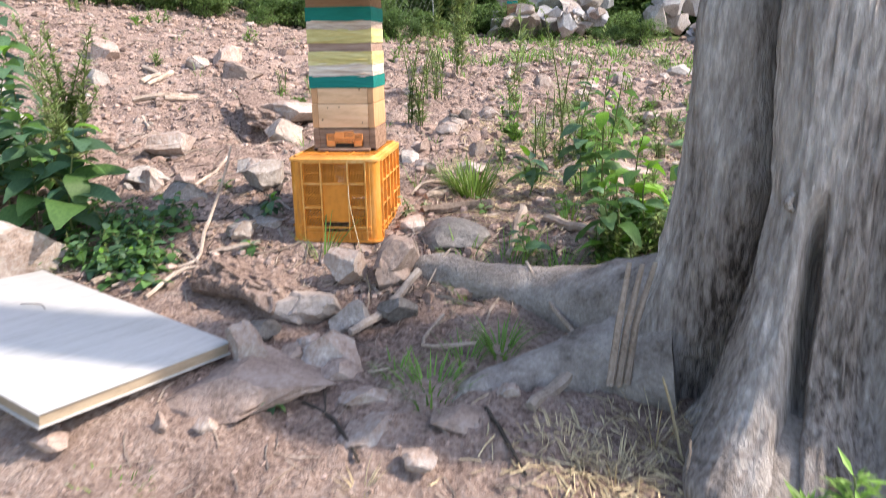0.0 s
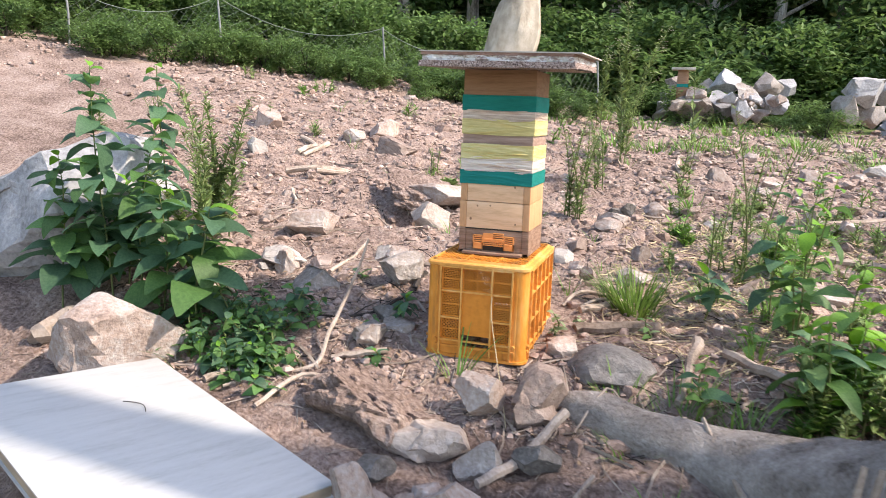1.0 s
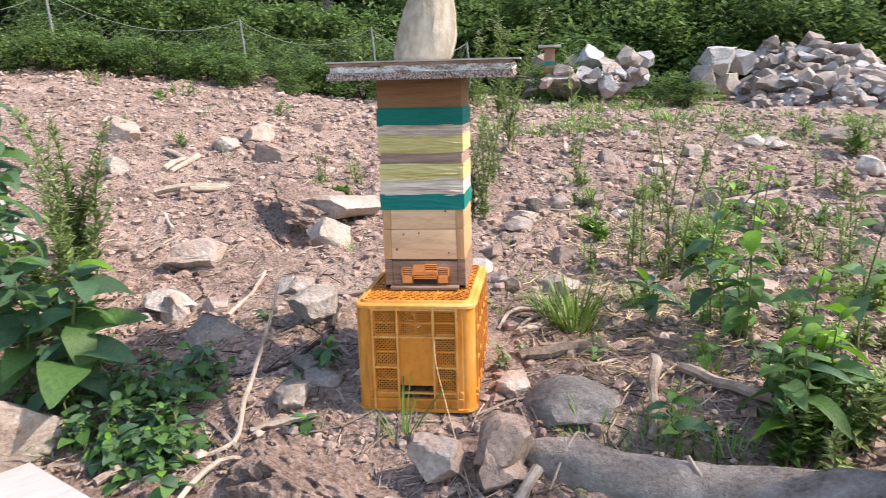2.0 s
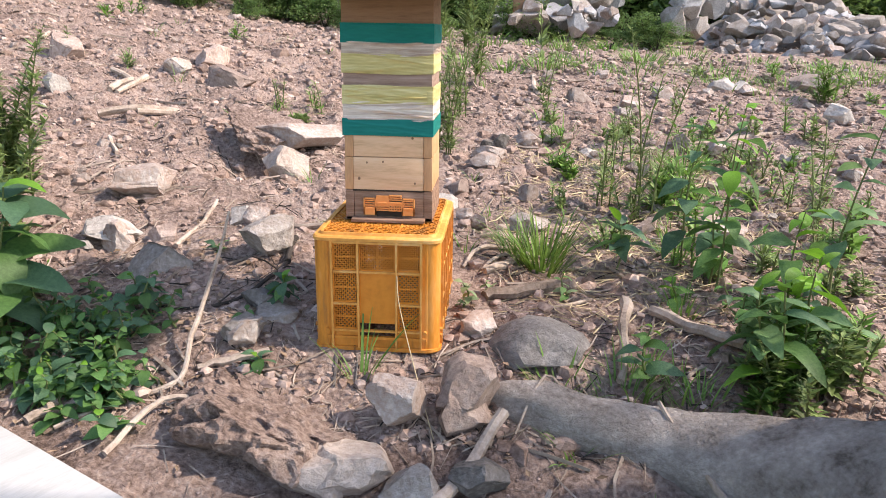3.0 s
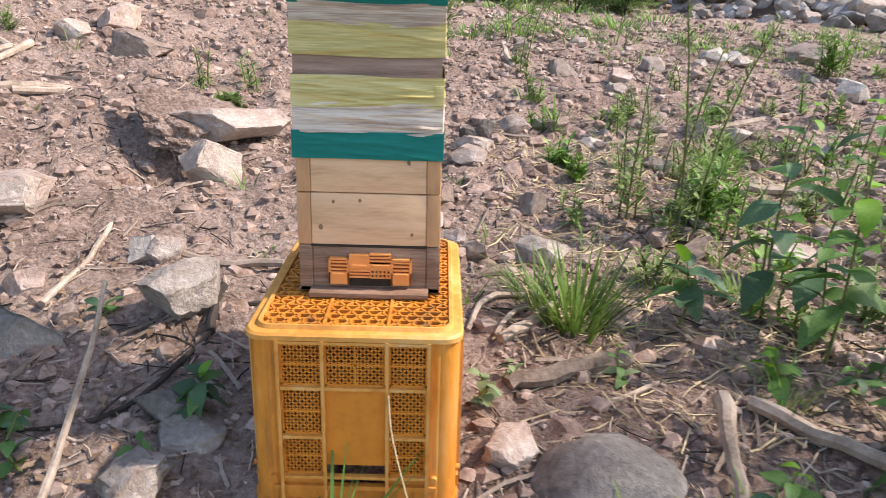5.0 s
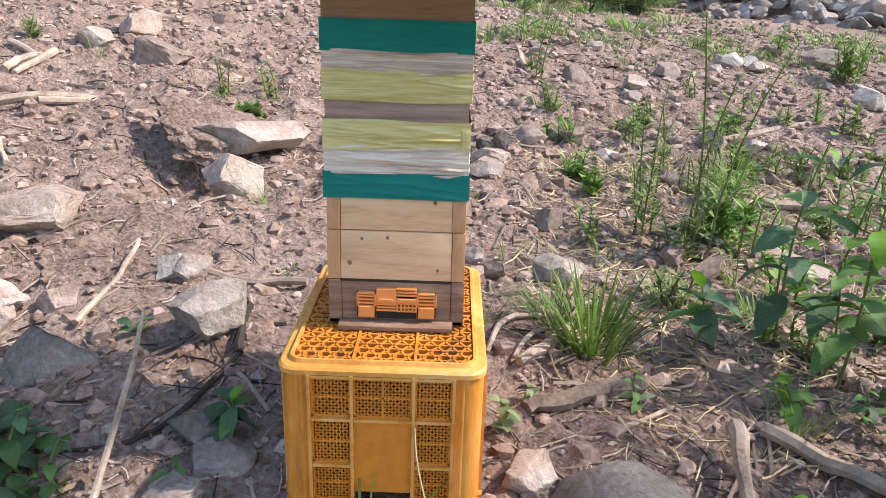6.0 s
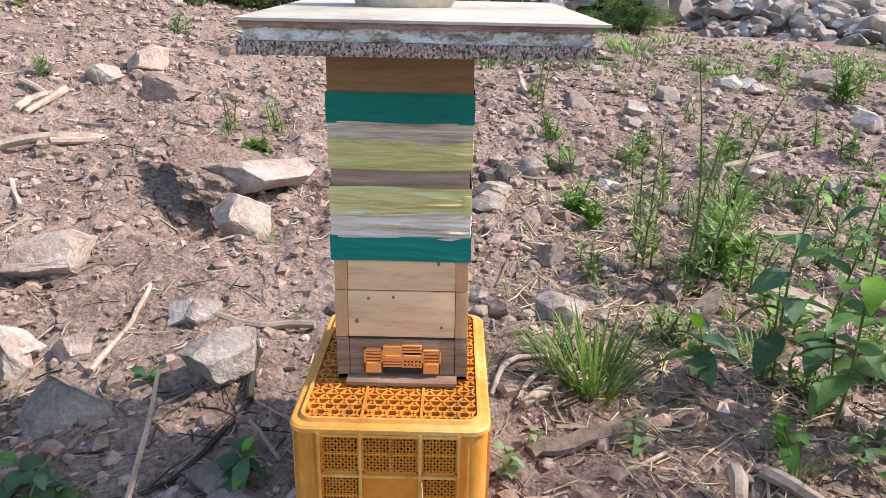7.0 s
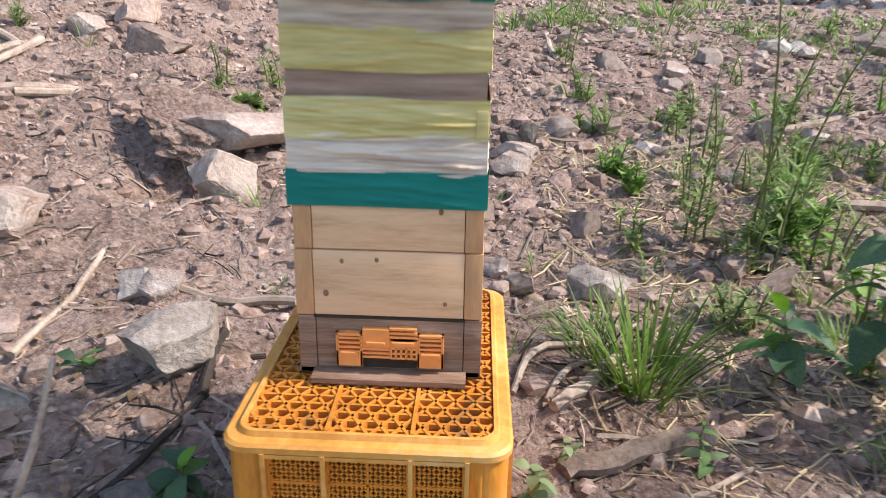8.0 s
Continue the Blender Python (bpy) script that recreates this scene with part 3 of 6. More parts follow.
    front = (-0.125, -0.051, 0.056, 0.125)
    wall(2 * W, front, "front", pose(0, 0, 0), (1,))
    wall(2 * W, front, "back", pose(0, D, 0, 0, 0, 180), (1,))
    side = (-0.20, -0.12, -0.04, 0.04, 0.12, 0.20)
    wall(D, side, "right", pose(W, D / 2, 0, 0, 0, 90), (2,))
    wall(D, side, "left", pose(-W, D / 2, 0, 0, 0, -90), (2,))
    for sx in (-1, 1):
        for yy in (0.0, D):
            sy = 1 if yy == 0 else -1
            bm = bmesh.new()
            for off, r in (((0.030, 0.030), 0.031), ((0.036, 0.007), 0.009), ((0.007, 0.036), 0.009)):
                tube(bm, [(sx * (W - off[0]), yy + sy * off[1], z) for z in (B, 0.1, 0.2, T - 0.014)], r, 14)
            part("corner_post", bm, CRATE_SOILED, crate, "rounded fluted corner post")
    bm = bmesh.new()
    skin(bm, (rounded(W + 0.004, -0.004, D + 0.004, 0.036, B), rounded(W + 0.007, -0.007, D + 0.007, 0.037, B + 0.004), rounded(W + 0.006, -0.006, D + 0.006, 0.037, B + 0.012), rounded(W - 0.002, 0.002, D - 0.002, 0.03, B + 0.012), rounded(W - 0.002, 0.002, D - 0.002, 0.03, B)), True)
    part("foot_flange", bm, CRATE_SOILED, crate)


build_crate()


# ---- bee hive tower ----
def sleeve(x0, x1, y0, y1, z0, z1, wrinkle, seed, ragged=0.0, n=44, rows=24):
    """A band wrapped round four sides, with folds."""
    bm = bmesh.new()
    rnd = random.Random(int(seed * 10) + 3)
    creases = [(rnd.uniform(z0, z1), rnd.uniform(-0.16, 0.10), rnd.uniform(-0.1, 0.4), rnd.uniform(0.05, 0.14), rnd.uniform(1.4, 4.6)) for _ in range(22)]
    loop = []
    for a, b in (((x0, y0), (x1, y0)), ((x1, y0), (x1, y1)), ((x1, y1), (x0, y1)), ((x0, y1), (x0, y0))):
        nx, ny = (b[1] - a[1]), -(b[0] - a[0])
        ln = math.hypot(nx, ny)
        for k in range(n):
            t = k / n
            loop.append((a[0] + (b[0] - a[0]) * t, a[1] + (b[1] - a[1]) * t, nx / ln, ny / ln, min(t, 1 - t)))
    grid = []
    for j in range(rows + 1):
        v = j / rows
        ring = []
        for i, (x, y, nx, ny, e) in enumerate(loop):
            z = z0 + (z1 - z0) * v
            if j == 0:
                z += ragged * noise.noise(Vector((x * 9, y * 9, seed)))
            if j == rows:
                z += ragged * noise.noise(Vector((x * 9, y * 9, seed + 5)))
            s = x if abs(ny) > 0.5 else y
            w = wrinkle * 0.6 * abs(noise.noise(Vector((x * 4, y * 4, z * 30 + seed))))
            for zc, sl, sc, ln, amp in creases:
                k = (z - zc - sl * (s - sc)) / 0.0028
                w += wrinkle * amp * math.exp(-k * k) * math.exp(-((s - sc) / ln) ** 2)
            w *= min(1, e * 8) * (1.0 if abs(ny) > 0.5 else 0.4)
            ring.append(bm.verts.new((x + nx * w, y + ny * w, z)))
        grid.append(ring)
    m = len(loop)
    for a, b in zip(grid, grid[1:]):
        for i in range(m):
            bm.faces.new((a[i], a[(i + 1) % m], b[(i + 1) % m], b[i]))
    return bm


def build_hive():
    X0, X1, Y0, Y1 = -0.110, 0.143, 0.160, 0.400
    hive = thing("bee_hive", "tall stacked wooden bee hive wrapped in teal and yellow tape", "bee hive")
    def ring_box(name, x0, x1, y0, y1, z0, z1, face, ends, label, t=0.024):
        """Four boards: front and back between the end grain of the sides."""
        bx = part(name, box(bmesh.new(), x0, x0 + t, y0, y1, z0, z1, 0.0012), ends, hive, label)
        part("side_board", box(bmesh.new(), x1 - t, x1, y0, y1, z0, z1, 0.0012), ends, bx)
        part("front_board", box(bmesh.new(), x0 + t + 0.0008, x1 - t - 0.0008, y0 + 0.0015, y0 + t, z0, z1 - 0.0005, 0.0012), face, bx)
        part("back_board", box(bmesh.new(), x0 + t + 0.0008, x1 - t - 0.0008, y1 - t, y1 - 0.0015, z0, z1, 0.0012), face, bx)
        return bx
    base = ring_box("base_box", X0 + 0.002, X1 + 0.002, Y0, Y1, 0.314, 0.402, OLD_WOOD, OLD_WOOD, "dark weathered entrance box")
    part("joint_line", box(bmesh.new(), X0 + 0.024, X1 - 0.022, Y0 - 0.0005, Y0 + 0.01, 0.3995, 0.4035), DARK_GAP, base)
    part("floor_board", box(bmesh.new(), X0, X1, Y0, Y1, 0.3145, 0.322), OLD_WOOD, base)
    bm = box(bmesh.new(), X0 + 0.022, X1 - 0.018, Y0 - 0.030, Y0 + 0.003, 0.3155, 0.3235, 0.001)
    for v in bm.verts:
        v.co.z -= 0.16 * max(0, Y0 - v.co.y) * 0.4
    part("landing_board", bm, OLD_WOOD, hive, "weathered landing board")
    # entrance gate
    gx0, gx1 = -0.055, 0.094
    Z = 0.331
    gate = part("entrance_gate", box(bmesh.new(), gx0 + 0.035, gx0 + 0.114, Y0 - 0.0085, Y0 + 0.001, Z + 0.0285, Z + 0.0325, 0.0008), ORANGE, hive, "orange plastic slotted entrance gate", smooth=False)
    def piece(a, b, z0, z1, d=0.0, name="slat"):
        part(name, box(bmesh.new(), gx0 + a, gx0 + b, Y0 - 0.009 - d, Y0 + 0.001, z0, z1, 0.0008), ORANGE, gate, smooth=False)
    for a, b, top in ((0.0, 0.037, 0.050), (0.112, 0.149, 0.050)):
        piece(a, b, Z, Z + 0.024)
        piece(a, b, Z + top - 0.004, Z + top)
        for k in range(3):
            piece(a + 0.001, b - 0.001, Z + 0.027 + k * 0.007, Z + 0.0305 + k * 0.007)
        piece(a, a + 0.004, Z, Z + top), piece(b - 0.004, b, Z, Z + top)
        piece(a + 0.006, b - 0.006, Z + 0.018, Z + 0.023, 0.004)
    piece(0.037, 0.074, Z + 0.030, Z + 0.057)
    piece(0.042, 0.068, Z + 0.034, Z + 0.039, 0.004)
    for k in range(3):
        piece(0.037, 0.074, Z + 0.013 + k * 0.006, Z + 0.0165 + k * 0.006)
    piece(0.074, 0.112, Z + 0.030, Z + 0.040)
    piece(0.078, 0.108, Z + 0.035, Z + 0.040, 0.004)
    for k in range(3):
        piece(0.074, 0.112, Z + 0.044 + k * 0.006, Z + 0.0475 + k * 0.006)
    for r in range(3):
        piece(0.074, 0.112, Z + 0.012 + r * 0.0075, Z + 0.015 + r * 0.0075)
    for c in range(6):
        piece(0.074 + c * 0.0072, 0.0772 + c * 0.0072, Z + 0.012, Z + 0.030)
    part("entrance_slot", box(bmesh.new(), gx0 + 0.037, gx0 + 0.112, Y0 - 0.001, Y0 + 0.004, Z - 0.005, Z + 0.022), DARK_GAP, base)
    low = ring_box("lower_box", X0 + 0.001, X1 + 0.001, Y0 - 0.001, Y1, 0.404, 0.4985, PINE, PINE_END, "new pale pine box")
    ring_box("middle_box", X0 + 0.002, X1, Y0, Y1, 0.500, 0.565, PINE, PINE_END, "new pale pine box")
    for x, z, r in ((-0.068, 0.436, 0.0042), (0.094, 0.425, 0.003), (-0.045, 0.483, 0.003), (0.002, 0.486, 0.003), (0.087, 0.555, 0.0035)):
        kb = bmesh.new()
        bmesh.ops.create_uvsphere(kb, u_segments=10, v_segments=6, radius=1, matrix=Matrix.Translation((x, Y0 + 0.0005, z)) @ Matrix.Diagonal((r, 0.0012, r * 1.2, 1)))
        part("knot", kb, BROWN_WOOD, low, "small dark knot")
    part("wrapped_box", box(bmesh.new(), X0 + 0.002, X1 - 0.002, Y0 + 0.002, Y1 - 0.002, 0.566, 0.868), BAND_WOOD, hive, "reddish brown wooden boxes under the wraps")
    for i, (z0, z1, mat, w, off, nm, lb, rg) in enumerate((
            (0.604, 0.656, FILM, 0.0014, 0.0012, "clear_wrap", "crinkled clear plastic film, its edge curling", 0.008), (0.650, 0.700, YELLOW, 0.0011, 0.0022, "yellow_wrap", "wrinkled translucent yellow film", 0.003),
            (0.733, 0.786, YELLOW, 0.0011, 0.0022, "yellow_wrap", "wrinkled translucent yellow film", 0.003), (0.780, 0.818, FILM, 0.0012, 0.0012, "clear_wrap", "crinkled clear plastic film", 0.002),
            (0.560, 0.608, TEAL, 0.0005, 0.0034, "teal_tape", "teal cloth tape", 0.0012), (0.814, 0.867, TEAL, 0.0005, 0.0034, "teal_tape", "teal cloth tape", 0.0012))):
        part(nm, sleeve(X0 - off, X1 + off, Y0 - off, Y1 + off, z0, z1, w, i * 3.7, rg), mat, hive, lb)
    bm = box(bmesh.new(), X1 - 0.014, X1 + 0.001, Y0 - 0.009, Y0 - 0.0055, 0.655, 0.688, 0.0012)
    part("film_end", bm, YELLOW, hive, "folded loose end of yellow film")
    part("top_box", box(bmesh.new(), X0 - 0.0005, X1 + 0.0005, Y0, Y1, 0.866, 0.9525, 0.0015), BROWN_WOOD, hive, "brown wooden top box")


build_hive()


def slab(x0, x1, y0, y1, z0, z1, jag, seed, step=0.012):
    """A board with torn edges."""
    bm = bmesh.new()
    nx, ny = int((x1 - x0) / step), int((y1 - y0) / step)
    edge = [(x0 + (x1 - x0) * i / nx, y0, 0, -1) for i in range(nx)] + [(x1, y0 + (y1 - y0) * i / ny, 1, 0) for i in range(ny)]
    edge += [(x1 - (x1 - x0) * i / nx, y1, 0, 1) for i in range(nx)] + [(x0, y1 - (y1 - y0) * i / ny, -1, 0) for i in range(ny)]
    rings = []
    for j, z in enumerate((z0, z0 + (z1 - z0) * 0.3, z0 + (z1 - z0) * 0.7, z1)):
        ring = []
        for x, y, nx_, ny_ in edge:
            k = jag * (noise.noise(Vector((x * 40, y * 40, z * 60 + seed))) + 0.6 * noise.noise(Vector((x * 110, y * 110, z * 160 + seed))))
            ring.append(bm.verts.new((x + nx_ * k, y + ny_ * k, z + (0.15 * k if j in (0, 3) else 0))))
        rings.append(ring)
    m = len(edge)
    for a, b in zip(rings, rings[1:]):
        for i in range(m):
            bm.faces.new((a[i], a[(i + 1) % m], b[(i + 1) % m], b[i]))
    bm.faces.new(rings[0][::-1]), bm.faces.new(rings[-1])
    return bm


def build_roof():
    roof = thing("hive_roof", "weathered foam-core board laid over the hive as a roof, its edges torn", "roof board", at=(0.06, 0.22, 0.931))
    roof.matrix_basis = pose(0.055, 0.22, 0.957, 2.4, 0.3, 1.0)
    part("lower_foam", slab(-0.25, 0.245, -0.31, 0.31, 0, 0.019, 0.005, 1), FOAM_PIT, roof, "pitted dirty foam layer")
    part("torn_foam", slab(-0.242, 0.238, -0.302, 0.302, 0.019, 0.036, 0.012, 4), FOAM, roof, "torn white foam layer")
    part("paper_layer", slab(-0.246, 0.240, -0.305, 0.305, 0.036, 0.045, 0.003, 7), RUST, roof, "brown stained paper layer")
    part("top_sheet", slab(-0.25, 0.262, -0.309, 0.312, 0.045, 0.049, 0.001, 9), SHEET, roof, "pale weathered cover sheet")
    bm = bmesh.new()
    tube(bm, smooth_line([(0.20, -0.28, 0.006), (0.26, -0.24, -0.002), (0.285, -0.22, -0.006)]), 0.003, 6)
    part("splinter", bm, TWIG_DARK, roof)


build_roof()


def build_roof_stone():
    """A tall blunt stone, broad at its foot and leaning a little."""
    bm = bmesh.new()
    H, N = 0.285, 30
    half = ((0, 0.088), (0.06, 0.096), (0.3, 0.098), (0.5, 0.086), (0.7, 0.070), (0.88, 0.050), (0.97, 0.026), (1.0, 0.006))
    rings = []
    for k in range(17):
        f = k / 16
        w = interp(f, half)
        ring = []
        for q in range(N):
            a = 2 * math.pi * q / N
            x, y = math.cos(a), math.sin(a)
            flat = 1 / max(abs(x), abs(y), 0.78 * (abs(x) + abs(y)) * 0.92) * 0.94
            r = w * flat * (1 + 0.10 * noise.noise(Vector((x * 1.3, y * 1.3, f * 2.2 + 4))) + 0.05 * noise.noise(Vector((x * 4, y * 4, f * 7))))
            ring.append(bm.verts.new((x * r + 0.055 * f - 0.01, y * r * 0.8, H * f)))
        rings.append(ring)
    for a, c in zip(rings, rings[1:]):
        for q in range(N):
            bm.faces.new((a[q], a[(q + 1) % N], c[(q + 1) % N], c[q]))
    bm.faces.new(rings[0][::-1]), bm.faces.new(rings[-1])
    thing("stone", "tall blunt grey-tan stone weighing down the hive roof", "stone", "hive stones", (0.022, 0.28, 1.006), bm, LICHEN_STONE, sharp=28)


build_roof_stone()


# ---- white board in front ----
def build_board():
    """A white panel lying on a low rock, tilted to the slope."""
    c, r = Vector((-1.025, -0.335, -0.060)), Vector((-0.140, -0.765, -0.141))
    u = (r - c).normalized()
    side = Vector((-0.428, -0.902, 0.052))
    v = (side - u * side.dot(u)).normalized()
    n = u.cross(v).normalized()
    n = n if n.z > 0 else -n
    L, Wd = (r - c).length, 0.60
    m = Matrix((( u.x, v.x, n.x, c.x), (u.y, v.y, n.y, c.y), (u.z, v.z, n.z, c.z), (0, 0, 0, 1)))
    bd = thing("panel_board", "large white laminated panel lying tilted on a rock", "board")
    bd.matrix_basis = m
    part("core", box(bmesh.new(), 0.006, L - 0.006, 0.006, Wd - 0.006, -0.036, -0.004), BOARD_EDGE, bd, "bare wood and foam core edge")
    for z0, z1, nm in ((-0.004, 0.0, "face_sheet"), (-0.041, -0.036, "back_sheet")):
        b2 = bmesh.new()
        box(b2, 0, L, 0, Wd, z0, z1, 0.0008)
        part(nm, b2, WHITE_BOARD, bd, "scuffed white sheet")
    bm = bmesh.new()
    tube(bm, smooth_line([(0.28, 0.24, 0.002), (0.31, 0.215, 0.004), (0.34, 0.205, 0.005), (0.375, 0.215, 0.002)]), 0.0013, 5)
    part("curled_stem", bm, TWIG_DARK, bd)


build_board()


# ---- big tree ----
def build_tree():
    cx, cy = 1.60, -0.72
    gz = ground_z(cx, cy)
    tree = thing("tree", "thick grey fluted tree trunk with spreading buttress roots", "tree", at=(cx, cy, gz))
    bm = bmesh.new()
    rings = []
    hs = [-0.25, -0.1] + [-0.04 + 0.025 * k for k in range(52)] + [1.4, 1.6, 1.9, 2.3, 2.8, 3.4, 4.2]
    N = 540
    flute = ((0, 194), (0.2, 202), (0.26, 204), (0.42, 213), (0.62, 217), (0.94, 210), (1.3, 206), (4.2, 204))
    split = ((0, 243), (0.14, 241), (0.5, 240), (0.8, 240))
    lobes = ((178, 20, 0.10, 0.19), (231, 19, 0.09, 0.24), (285, 30, 0.06, 0.30), (330, 32, 0.06, 0.25), (30, 34, 0.07, 0.3), (100, 36, 0.06, 0.25), (150, 18, 0.03, 0.20))
    for h in hs:
        ring = []
        flare = math.exp(-max(0, h) / 0.20)
        for k in range(N):
            th = 360 * k / N
            r = 0.355 - 0.02 * h - 0.16 * min(1, max(0, (h - 1.05) / 0.8)) if h > 0 else 0.36
            for a, w, amp, fl in lobes:
                d = (th - a + 180) % 360 - 180
                g = math.exp(-(d / w) ** 2)
                r += g * (amp * max(0.25, 1 - 0.2 * h) + fl * flare)
            for a, w, dep in ((interp(h, flute) - 2, 4.6, 0.46 - 0.08 * min(1, max(0, h))), (interp(h, split), 2.4, 0.13 * min(1, max(0, (0.66 - h) / 0.2))), (262, 5, 0.05), (308, 9, 0.05), (5, 9, 0.05)):
                d = (th - a + 1.2 * noise.noise(Vector((a, h * 6, 1))) + 180) % 360 - 180
                r -= dep * (0.88 * math.exp(-(d / w) ** 4) + 0.12 * math.exp(-(d / (w * 2.4)) ** 2))
            x, y = math.cos(radians(th)), math.sin(radians(th))
            r += 0.016 * noise.noise(Vector((x * 3, y * 3, h * 2.2))) + 0.010 * noise.noise(Vector((x * 9, y * 9, h * 3)))
            r -= 0.018 * abs(noise.noise(Vector((x * 20, y * 20, h * 4)))) + 0.008 * abs(noise.noise(Vector((x * 44, y * 44, h * 9)))) + 0.006 * noise.noise(Vector((x * 30, y * 30, h * 22))) + 0.006 * abs(noise.noise(Vector((x * 7, y * 7, h * 14))))
            ring.append(bm.verts.new((x * r, y * r, h)))
        rings.append(ring)
    for a, b in zip(rings, rings[1:]):
        for k in range(N):
            bm.faces.new((a[k], a[(k + 1) % N], b[(k + 1) % N], b[k]))
    part("trunk", bm, BARK, tree, "grey bark with deep dark flutes", sharp=60)

    def root(pts, radii, seed):
        bm = bmesh.new()
        line = [(x - cx, y - cy, ground_z(x, y) + dz - gz) for x, y, dz in pts]
        line = smooth_line(line, 5)
        rr = [float(np.interp(i / (len(line) - 1), np.linspace(0, 1, len(radii)), radii)) for i in range(len(line))]
        tube(bm, line, rr, 18, 0.18, seed)
        part("root", bm, ROOT_BARK, tree, "smooth grey surface root", sharp=70)
    root(((1.28, -0.62, 0.16), (1.05, -0.42, 0.05), (0.82, -0.26, 0.01), (0.60, -0.20, 0.0), (0.42, -0.16, 0.0), (0.33, -0.14, -0.03)), (0.20, 0.17, 0.11, 0.085, 0.065, 0.03), 1)
    root(((1.20, -0.70, 0.06), (0.98, -0.66, -0.01), (0.78, -0.72, -0.04), (0.62, -0.80, -0.05), (0.50, -0.88, -0.09)), (0.18, 0.14, 0.10, 0.075, 0.04), 2)
    root(((1.40, -1.05, 0.02), (1.22, -1.22, -0.05), (1.10, -1.38, -0.12)), (0.16, 0.11, 0.06), 3)
    bm = bmesh.new()
    kp = Vector((1.362 - cx, -1.045 - cy, 0.364 - gz))
    for k in range(12):
        a = k * math.pi / 6
        bmesh.ops.create_icosphere(bm, subdivisions=1, radius=0.011, matrix=Matrix.Translation(kp + Vector((0.026 * math.cos(a), 0.012 * math.cos(a), 0.020 * math.sin(a)))))
    bmesh.ops.create_icosphere(bm, subdivisions=2, radius=0.016, matrix=Matrix.Translation(kp))
    part("bark_knot", bm, BARK, tree, "healed branch scar")
    # limbs and crown above the view
    ca, sa = math.cos(SUN_AZ), math.sin(SUN_AZ)

    def open_sky(q):
        """Gap shaped into the unseen crown so sun reaches the bank, the hive and the bare soil."""
        return (q.y + cy) * ca - (q.x + cx) * sa > -2.2
    rnd = random.Random(5)
    top = Vector((0, 0, 4.1))
    crown = bmesh.new()
    for i in range(9):
        a = i * 0.7 + 0.3
        tip = Vector((math.cos(a) * rnd.uniform(1.6, 2.6), math.sin(a) * rnd.uniform(1.6, 2.6), rnd.uniform(4.8, 7.0)))
        bm = bmesh.new()
        line = smooth_line([Vector((0, 0, 3.6)), top.lerp(tip, 0.4) + Vector((0, 0, 0.3)), tip], 3)
        tube(bm, line, [0.16 - 0.13 * k / (len(line) - 1) for k in range(len(line))], 8, 0.1)
        part("limb", bm, BARK, tree)
        for c in range(8):
            q = top.lerp(tip, rnd.uniform(0.5, 1.1)) + Vector((rnd.gauss(0, 0.5), rnd.gauss(0, 0.5), rnd.gauss(0, 0.4)))
            for _ in range(90):
                p = q + Vector((rnd.gauss(0, 0.28), rnd.gauss(0, 0.28), rnd.gauss(0, 0.2)))
                if open_sky(p):
                    continue
                small_leaf(crown, p, Vector((rnd.uniform(-1, 1), rnd.uniform(-1, 1), rnd.uniform(-1, 0.4))), Vector((0, 0, 1)), 0.13, 0.07)
    # an unseen low limb, added to dapple shade over the stones beside the crate
    tip = Vector((3.45 - cx, -0.12 - cy, 2.95 - gz))
    bm = bmesh.new()
    tube(bm, smooth_line([Vector((0.1, 0.1, 2.4)), tip * 0.5 + Vector((0.1, 0, 1.4)), tip], 4), [0.10 - 0.0105 * q for q in range(9)], 8, 0.1)
    part("limb", bm, BARK, tree)
    for _ in range(120):
        p = tip + Vector((rnd.uniform(-0.40, 0.36), rnd.uniform(-0.35, 0.62), rnd.uniform(-0.22, 0.22)))
        small_leaf(crown, p, Vector((rnd.uniform(-1, 1), rnd.uniform(-1, 1), rnd.uniform(-1, 0.4))), Vector((0, 0, 1)), 0.13, 0.075)
    part("crown", crown, WOODS, tree, smooth=False)


build_tree()


# ---- stones that can be told apart ----
G_ROCK = "stones round the crate"
SMOOTH_ROCK = "smooth pinkish rock half buried in bare soil"
stone(-1.227, -0.281, (0.487, 0.414, 0.316), 1, ROCK, "large blunt pale grey rock beside the white panel", turn=15, sink=0.2, cuts=6, tilt=(180, 0), group=G_ROCK)
stone(-2.06, 0.30, (1.05, 0.80, 0.74), 2, ROCK_BLUE, "huge grey boulder behind leafy weeds", turn=30, sink=0.2, group=G_ROCK)
stone(0.095, -0.235, (0.141, 0.120, 0.15), 3, ROCK, "squarish pinkish grey rock below the crate", turn=-20, sink=0.1, cuts=7, group=G_ROCK)
stone(0.463, 0.063, (0.30, 0.25, 0.18), 4, ROCK_SHADED, "broad rounded grey rock beside the crate", turn=8, sink=0.46, cuts=1, soft=0.22, group=G_ROCK)
stone(0.290, 0.126, (0.122, 0.104, 0.076), 5, ROCK, "small pale rock by the crate's foot", turn=30, group=G_ROCK)
stone(0.271, -0.183, (0.193, 0.164, 0.180), 6, ROCK_PINK, "earthy pink broken rock in the bank", turn=40, sink=0.25, group=G_ROCK)
stone(-0.01, -0.40, (0.24, 0.189, 0.16), 7, ROCK_WHITISH, "pale rock face in the soil bank", turn=5, sink=0.35, group=G_ROCK)
bx, by, bsize = -0.21, -0.27, (0.64, 0.56, 0.50)
bank = new("soil_bank", stone_mesh(8, bsize, DIRT, 2, 5, 0.12, "soil_bank", 0.05))
bank.matrix_basis = pose(bx, by, -0.255, -6, 0, 10)
tagged(bank, "bulging bank of crumbling stony soil", "soil bank", G_ROCK)
